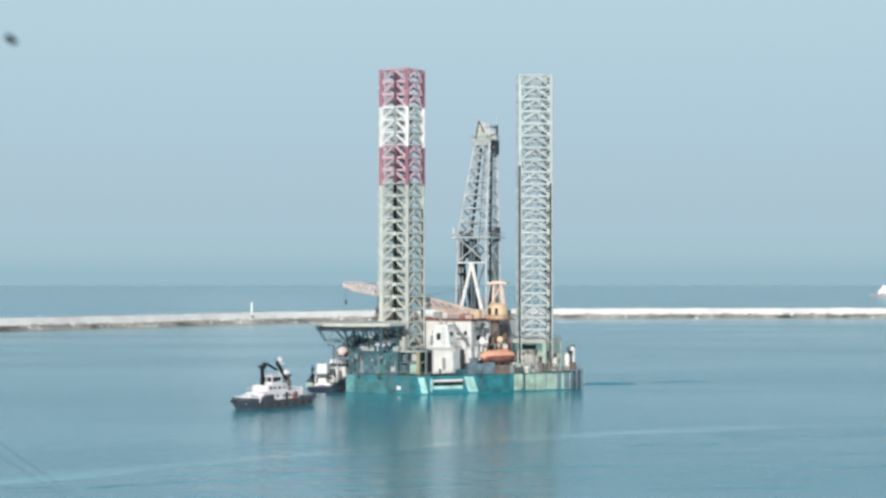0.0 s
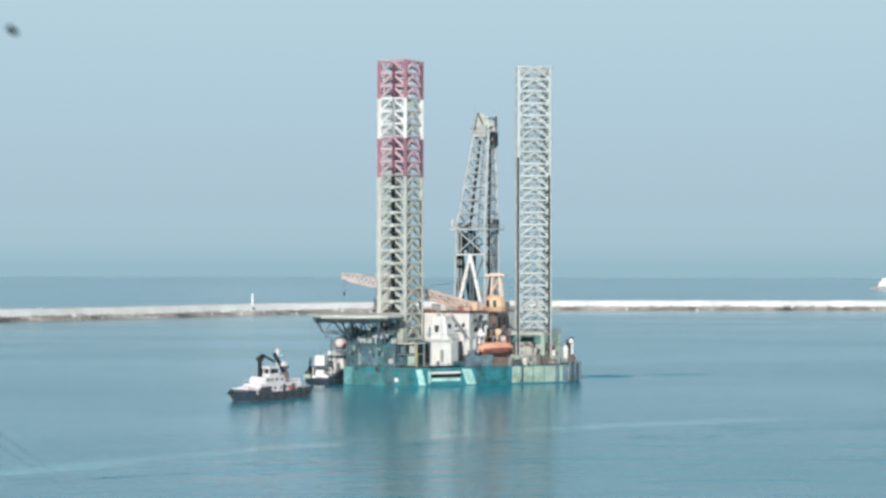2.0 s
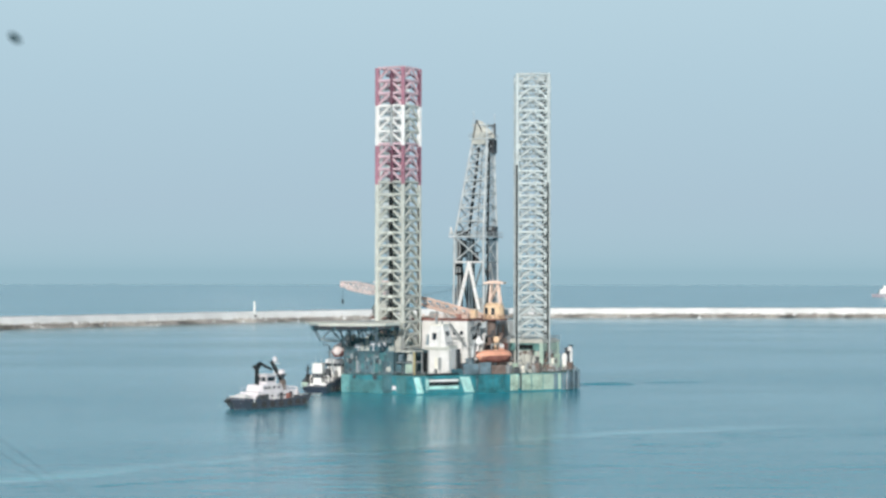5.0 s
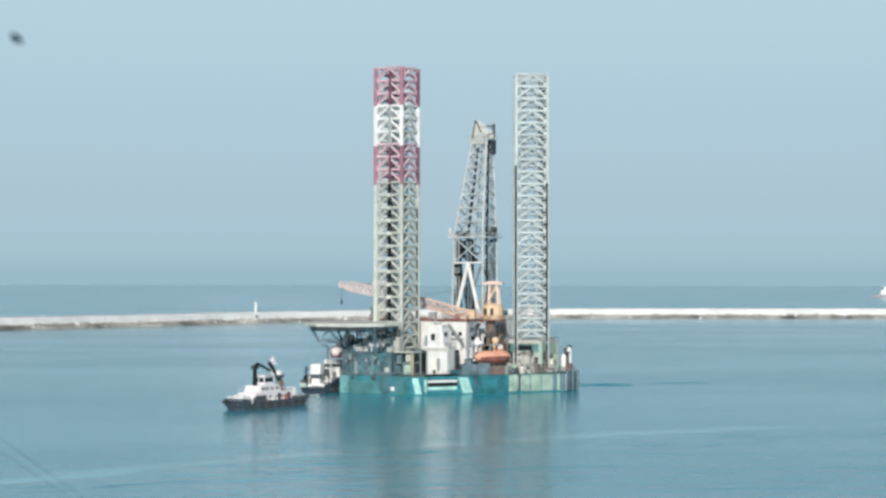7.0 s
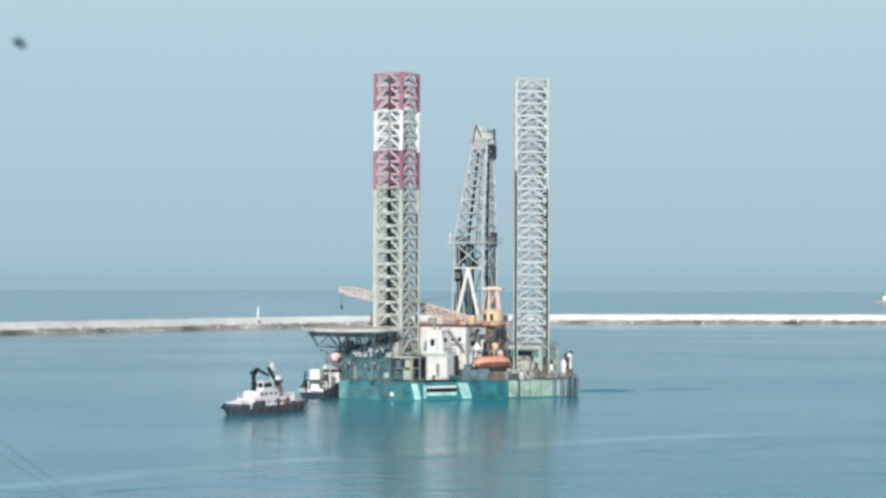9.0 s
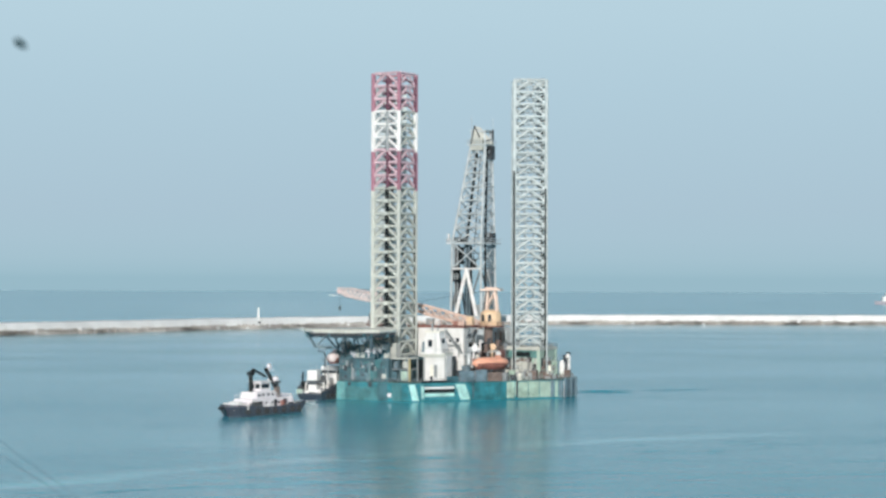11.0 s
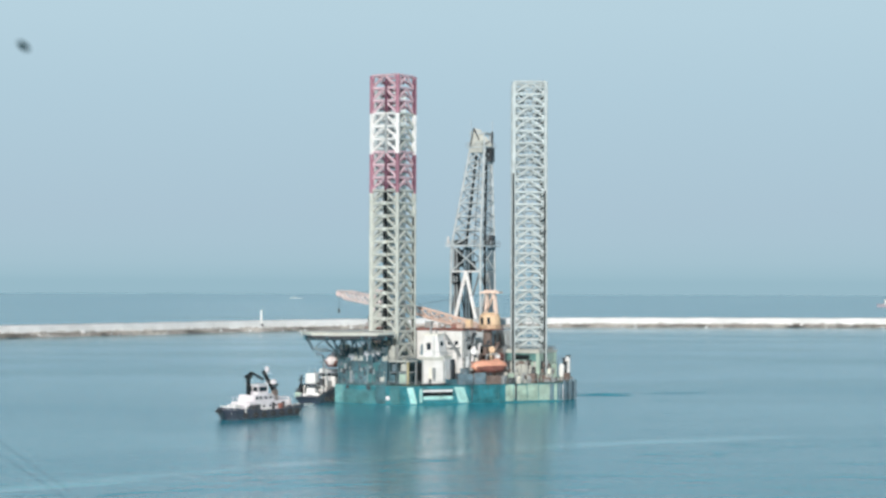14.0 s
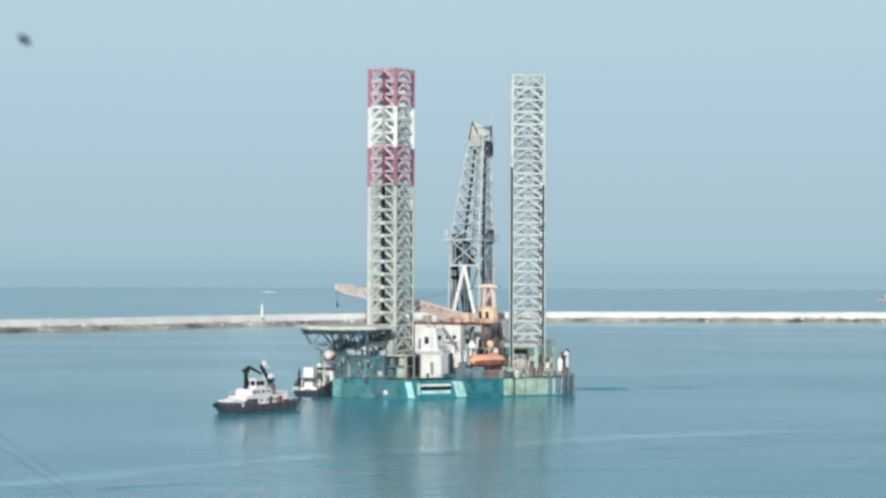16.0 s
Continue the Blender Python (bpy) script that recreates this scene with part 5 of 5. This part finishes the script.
        part("aft_house", Bits().box(0, -6.6, 1.4, 4.8, 4.0, 2.5, top=(0.9, 0.9)), housemat, root, bevel=0.12)
    else:
        for x, y, w, d, z0, z1, z2, z3 in ((1.2, 3.4, 5.2, 4.6, 3.8, 6.7, 7.5, 8.7), (-0.3, -7.2, 3.0, 3.0, 1.5, 4.0, 5.1, 7.9)):
            wh = part("wheelhouse", Bits().box(x, y, z0, w * 0.86, d, z1 - z0, top=(0.92, 0.92)).box(x, y, z2, w, d * 1.05, z3 - z2, top=(0.94, 0.9)), housemat, root, "white house with a dark band of windows", bevel=0.2)
            part("window_band", Bits().box(x, y, z1, w * 0.94, d, z2 - z1), M_GLASS, wh)
            for k in range(5):
                part("mullion", Bits().box(x - w * 0.42 + w * 0.21 * k, y - d / 2 - 0.02, z1, 0.12, 0.1, z2 - z1), M_STEEL, wh)
            part("aerial", Bits().bar((x - w * 0.3, y, z3), (x - w * 0.3, y, z3 + 1.9), 0.07, 5).bar((x + w * 0.25, y, z3), (x + w * 0.25, y, z3 + 1.2), 0.12, 6), M_STEEL, wh)
    if tall:
        for sgn in (1, -1):
            f = part("funnel", Bits().box(sgn * 1.5, -3.7, 3.8, 1.0, 1.4, 2.6, top=(0.9, 0.85)), M_BROWN, root, "brown exhaust funnel", bevel=0.1)
            part("pipe", Bits().bar((sgn * 1.5, -3.7, 6.4), (sgn * 1.5, -3.9, 7.2), 0.3, 8), M_DARK, f)
        part("mast", Bits().bar((0, -2.6, 5.4), (0.15, -2.9, 12.2), 0.26, 8, 0.14).bar((-1.3, -2.9, 10.4), (1.3, -2.9, 10.4), 0.1, 5).box(0.1, -3.0, 10.8, 0.9, 0.6, 1.0), housemat, root, "white signal mast")
        part("mast_stay", Bits().bar((0.3, -1.9, 10.9), (-1.3, -3.5, 6.2), 0.46, 8), M_BLACK, root, "black raking mast leg")
        part("radar_platform", Bits().box(-1.2, -3.6, 7.3, 1.7, 1.5, 0.5), M_DARK, root, bevel=0.06)
        part("radome", Bits().bar((-1.2, -3.6, 7.8), (-1.2, -3.6, 8.5), 0.85, 12, 0.8).bar((-1.2, -3.6, 8.5), (-1.2, -3.6, 8.9), 0.8, 12, 0.35), housemat, root, "white radome")
        part("fire_monitor", Bits().bar((0, 3.1, 3.9), (0, 3.1, 10.2), 0.5, 10, 0.45).bar((0, 3.1, 10.0), (0, 2.0, 10.7), 0.42, 8).bar((0, 2.0, 10.6), (0, -1.6, 8.9), 0.3, 8).box(0, 3.1, 9.4, 1.2, 1.3, 0.8), M_BLACK, root, "black fire monitor on its arched pillar")
    else:
        part("mast", Bits().bar((0, 1.0, 5.5), (0, 0.8, 11.4), 0.16, 8, 0.1).bar((-1.2, 0.9, 10.4), (1.2, 0.9, 10.4), 0.07, 5), M_DARK, root, "short dark mast")
        part("engine_casing", Bits().box(0.9, -4.2, 3.9, 2.4, 1.6, 2.4, top=(0.85, 0.85)), M_DARK, root, "dark engine casing")
        part("net_drum", Bits().bar((-4.0, -6.6, 3.6), (-2.7, -6.6, 3.6), 1.2, 12).box(-3.4, -6.6, 1.5, 1.4, 1.6, 1.4), M_BLACK, root, "black hawser drum")
        part("stern_mast", Bits().bar((-3.2, -8.4, 1.5), (-3.0, -8.2, 7.4), 0.3, 8, 0.2).bar((-3.8, -8.3, 6.0), (-2.2, -8.3, 6.4), 0.14, 5), M_BLACK, root)
        part("green_locker", Bits().box(-3.3, -9.9, 1.5, 1.6, 1.2, 1.3), M_PGREEN, root, bevel=0.05)
        part("winch", Bits().bar((-4.0, -9.2, 2.9), (-2.9, -9.2, 2.9), 0.85, 10).box(-3.5, -9.2, 1.5, 1.2, 0.6, 1.2), M_DARK, root, "dark stern winch")
        part("stern_bitt", Bits().bar((-3.6, -10.2, 1.5), (-3.6, -10.2, 2.6), 0.3, 8).bar((-2.4, -10.2, 1.5), (-2.4, -10.2, 2.6), 0.3, 8), M_STEEL, root)
        part("deck_crane", Bits().bar((2.4, -6.4, 1.4), (2.4, -6.4, 4.2), 0.3, 8).bar((2.4, -6.4, 4.0), (1.4, -8.4, 4.8), 0.2, 6), M_STEEL, root)
    part("stern_locker", Bits().box(1.6, -8.6, 1.5, 1.6, 1.4, 1.2), housemat, root, bevel=0.06)
    part("stern_locker", Bits().box(-1.4, -9.2, 1.5, 1.2, 1.2, 0.9), housemat, root, bevel=0.06)
    part("towing_winch", Bits().bar((-1.3, 9.2, 2.4), (1.3, 9.2, 2.4), 0.7, 12).box(-1.5, 9.2, 1.5, 0.3, 1.6, 1.7).box(1.5, 9.2, 1.5, 0.3, 1.6, 1.7), M_WHITE, root)
    part("towing_hook", Bits().box(0, -6.6, 1.4, 1.4, 1.6, 1.5).bar((-3, -8, 1.5), (-3, -8, 2.8), 0.2).bar((3, -8, 1.5), (3, -8, 2.8), 0.2), M_DARK, root)
    part("stern_gantry", Bits().bar((-2.6, -7.2, 1.4), (-2.6, -7.2, 4.4), 0.2, 6).bar((2.6, -7.2, 1.4), (2.6, -7.2, 4.4), 0.2, 6).bar((-2.6, -7.2, 4.4), (2.6, -7.2, 4.4), 0.2, 6), housemat, root)
    part("railing", rail(Bits(), [(-2.6, 5.4, 3.9), (-2.6, -4.2, 3.9), (2.6, -4.2, 3.9), (2.6, 5.4, 3.9)], 1.0, 1.5, 0.04), housemat, root)
    return root


def build_wash():
    """Foam churned up behind the pressing tug."""
    rnd = random.Random(11)
    b = Bits()
    for _ in range(90):
        u = rnd.random()
        x, y, r = rnd.gauss(0, 0.8 + 2.2 * u), -12.5 - 11 * u, rnd.uniform(0.25, 0.9) * (1.1 - 0.6 * u)
        k = rnd.randint(5, 7)
        b.prism([(x + r * rnd.uniform(0.6, 1.2) * math.cos(6.283 * i / k), y + 1.6 * r * math.sin(6.283 * i / k)) for i in range(k)], 0.01, 0.06)
    return tagged(part("propeller_wash", b, M_FOAM), "white foam churned up astern of the tug", "foam", kind="stuff")


def build_ship():
    """A vessel far out beyond the breakwater, bow to +y."""
    root = thing("ship", "distant ship with a red hull greyed by painted haze and a white superstructure", "ship")
    part("hull", Bits().prism([(-5, -40), (5, -40), (6, -30), (6, 14), (0, 26), (-6, 14), (-6, -30)], -2, 3.4, 1.03), M_HAZE_MAROON, root, bevel=0.2)
    part("forecastle", Bits().prism([(-5.6, 8), (5.6, 8), (5.8, 14), (0, 27), (-5.8, 14)], 3.4, 4.2), M_HAZE_MAROON, root)
    part("superstructure", Bits().box(0, 4, 3.4, 11, 26, 6.7, top=(0.95, 0.92)), M_WHITE, root, bevel=0.2)
    part("bridge", Bits().box(0, 6, 10.1, 10, 13, 5.0, top=(0.9, 0.8)), M_WHITE, root, bevel=0.2)
    part("mast", Bits().bar((0, 0, 15), (0, 0, 23), 0.4), M_WHITE, root)
    part("funnel", Bits().box(0, -9, 10.1, 4, 5, 5), M_RED, root)
    return root


def build_speedboat():
    root = thing("speedboat", "small pale grey speedboat running fast offshore", "boat")
    rings = []
    for i in range(9):
        u = -1 + 2 * i / 8
        w = 1.8 * (1 - max(0, u) ** 2.2) ** 0.7 + 0.05
        rings.append([(w * 0.5, 6 * u, -0.4), (w, 6 * u, 1.3 + 0.5 * max(0, u)), (-w, 6 * u, 1.3 + 0.5 * max(0, u)), (-w * 0.5, 6 * u, -0.4)])
    part("hull", Bits().rings(rings), M_GREY, root)
    part("cabin", Bits().box(0, -0.5, 1.3, 2.4, 4.0, 1.1, top=(0.8, 0.7)), M_GREY, root, bevel=0.1)
    part("wake", Bits().box(0, -12, -0.35, 2.4, 13, 0.9, top=(0.3, 0.8)).box(-2.3, -6, -0.35, 1.2, 9, 1.2, top=(0.3, 0.9)).box(2.3, -6, -0.35, 1.2, 9, 1.2, top=(0.3, 0.9)), M_FOAM, root, "white foaming wake")
    return root


# ---------------------------------------------------------------- put the place together
build_sea()
build_breakwater()
build_beacon()
rig = thing("drilling_rig", "jack-up drilling rig with teal hull afloat under tow", "drilling rig")
build_hull(rig)
# the bow leg's first bar stands for the shade line beside its near chord
build_leg(rig, *LEGS[0], -31.0 - RIG_TURN, True, riser_shade_bars=((0.88, -0.72, 0.26, 5.0, 54.0), (1.02, 0.90, 0.26, 5.0, 50.0)), side=8.25, z1=88.1)
build_leg(rig, *LEGS[1], 1.5 - RIG_TURN, False, riser_shade_bars=((0.82, 0.90, 0.44, 5.0, 87.0), (-1.03, -1.10, 0.28, 5.0, 63.0), (0.95, -1.10, 0.26, 5.0, 58.0)), side=8.9, z1=88.8)
build_leg(rig, *LEGS[2], 4.0 - RIG_TURN, False)
build_helideck(rig)
build_houses(rig)
build_outfit(rig)
build_derrick(rig)
build_crane(rig, -17.3, 2.6, (-8.7, 578.0), 19.6, 25.4, M_BOOM, "orange pedestal crane with a faded red lattice boom")
build_crane(rig, 17.9, 1.7, (-28.9, 605.0), 27.0, 29.0, M_PALEBOOM, "pale pedestal crane on the far side, its pale boom raised")
boat_port = lifeboat("enclosed orange lifeboat hanging at the rig's port side", 5.9, M_ORANGE)
boat_star = lifeboat("enclosed bleached pink lifeboat hanging at the starboard bow", 3.9, M_PALEBOOM)
tug_lead = build_tug("black-hulled harbour tug with white deckhouse leading the tow", M_NAVY, M_PINKW)
tug_lead.scale = (1.0, 1.27, 1.0)
tug_push = build_tug("dark blue tug with white deckhouse pressing against the rig", M_NAVY, M_WHITE, tall=False)
ship = build_ship()
speedboat = build_speedboat()
wash = build_wash()


def ridge(b, p, q, width, height, bend, seed):
    """A low swell of water from p to q that tapers at both ends."""
    p, q = Vector((*p, 0)), Vector((*q, 0))
    e = (q - p).normalized()
    o = Vector((-e.y, e.x, 0))
    k, rows = 14, []
    for i in range(k + 1):
        u = i / k
        taper = math.sin(math.pi * u) ** 0.6
        c = p.lerp(q, u) + o * (bend * math.sin(math.pi * u) + 0.6 * noise.noise((seed, u * 5, 0.3)))
        rows.append([c + o * (width * s * (0.3 + 0.7 * taper)) + Vector((0, 0, 0.015 + height * taper * hh)) for s, hh in ((-1, 0), (-0.5, 0.55), (0, 1), (0.5, 0.55), (1, 0))])
    vs = [v for r in rows for v in r]
    b.add(vs, [(i * 5 + j, i * 5 + j + 1, (i + 1) * 5 + j + 1, (i + 1) * 5 + j) for i in range(k) for j in range(4)])


def build_ripples():
    rnd = random.Random(5)
    b = Bits()
    for i in range(34):
        x = rnd.uniform(-80, 110)
        y = 380 + 0.80 * x - 0.0027 * x * x - rnd.uniform(2, 26)
        L = rnd.uniform(3, 9)
        ridge(b, (x - L / 2, y - 0.25 * L), (x + L / 2, y + 0.25 * L), rnd.uniform(0.4, 0.9), rnd.uniform(0.03, 0.075), rnd.uniform(-0.6, 0.6), i)
    tagged(part("ripples", b, M_SEA, smooth=True), "short dark ripples left by an old wake", "ripples", kind="stuff")
    w = Bits()
    ridge(w, (-27.0, -31.0), (-42.0, -45.0), 1.3, 0.2, 1.2, 40)
    ridge(w, (-31.0, -26.0), (-46.0, -35.0), 1.0, 0.28, 1.5, 41)
    ridge(w, (-44.0, -44.0), (-60.0, -60.0), 1.0, 0.16, 1.5, 42)
    return tagged(part("stern_wake", w, M_SEA, smooth=True), "low dark wake trailing from the rig's stern quarter", "wake", kind="stuff")


stern_wake = build_ripples()


# ---------------------------------------------------------------- the window before the eye
def build_window():
    z0 = EYE_Z - 1.5
    win = tagged(part("window_1", Bits().box(-0.575, 0.62, z0 + 1.05, 0.05, 0.05, 0.9).box(0.575, 0.62, z0 + 1.05, 0.05, 0.05, 0.9).box(0, 0.62, z0 + 1.05, 1.1, 0.05, 0.05).box(0, 0.62, z0 + 1.9, 1.1, 0.05, 0.05), M_STEEL), "closed window with slightly dirty clear glass", "window", kind="structure")
    pane = part("pane", Bits().add([(-0.55, 0.61, z0 + 1.1), (0.55, 0.61, z0 + 1.1), (0.55, 0.61, z0 + 1.9), (-0.55, 0.61, z0 + 1.9)], [(0, 1, 2, 3)]), M_PANE, win)
    pane.visible_shadow = False
    sp = Bits().add([(0.0027 * math.cos(i * 0.5236) * 1.1, 0, 0.0027 * math.sin(i * 0.5236)) for i in range(12)], [tuple(range(12))])
    speck = part("dirt_speck", sp, M_SPECK, at=pose(-0.1284, 0.604, EYE_Z + 0.0692, 0, 38, 0))
    speck.scale = (1.25, 1.0, 0.85)
    tagged(speck, "small dark dirt speck stuck to the window glass", "dirt")
    for (xa, za), (xb, zb) in (((-0.1430, -0.0470), (-0.1118, -0.0672)), ((-0.1430, -0.0425), (-0.1080, -0.0672))):
        m = (Vector((xa, 0, za)) + Vector((xb, 0, zb))) / 2
        d = Vector((xb, 0, zb)) - Vector((xa, 0, za))
        th = Bits().box(0, 0, -0.0004, d.length, 0.0002, 0.0008)
        tagged(part("grime_streak", th, M_THREAD, at=pose(m.x, 0.604, EYE_Z + m.z, 0, math.degrees(math.atan2(-d.z, d.x)), 0)), "faint dark streak of grime on window glass", "dirt", "grime streaks")


build_window()


# ---------------------------------------------------------------- what moves
def tow(t):
    """The rig's pose: it drifts to the eye's left and nearer, turning slowly about its bow leg."""
    u = t / 16.0
    start = pose(RIG0.x, RIG0.y, 0, 0, 0, RIG_TURN)
    pivot = start @ Vector((0, 26, 0))
    return Matrix.Translation((-5.78 * u, -8.42 * u, 0)) @ Matrix.Translation(pivot) @ pose(0, 0, 0, 0, 0, -0.79 * u) @ Matrix.Translation(-pivot) @ start


def motions():
    times = [0.5 * i for i in range(33)]
    walk(rig, [(t, tow(t)) for t in times])
    walk(stern_wake, [(t, tow(t)) for t in times])
    walk(boat_port, [(t, tow(t) @ pose(-23.4, 14.1, 9.55, 0, 0, -30)) for t in times])
    walk(boat_star, [(t, tow(t) @ pose(13.9, 34.4, 11.0, 0, 0, 22)) for t in times])
    walk(tug_push, [(t, tow(t) @ pose(0, 0, 0, 0, 0, -RIG_TURN) @ pose(-30.6, -20.8, 0, 0, 0, -15.0)) for t in times])
    walk(tug_lead, [(t, pose(-41.6 - 5.63 * t / 16, 494.5 - 8.0 * t / 16, 0, 0, 0, 149.5)) for t in times])
    walk(wash, [(t, tow(t) @ pose(0, 0, 0, 0, 0, -RIG_TURN) @ pose(-30.6, -20.8, 0, 0, 0, -15.0)) for t in times])
    walk(ship, [(t, pose(593.0 - 0.3 * t, 2700.0, 0, 0, 0, 90)) for t in times])
    run = [(0.0, -62.0), (4.0, -82.0), (8.0, -116.0), (10.0, -172.0), (11.0, -214.0), (12.0, -242.0), (13.0, -267.0), (14.0, -290.0), (15.0, -313.0), (16.0, -341.0)]
    walk(speedboat, [(t, pose(x, 3700.0, 0.1, 0, 0, 90)) for t, x in run])


motions()
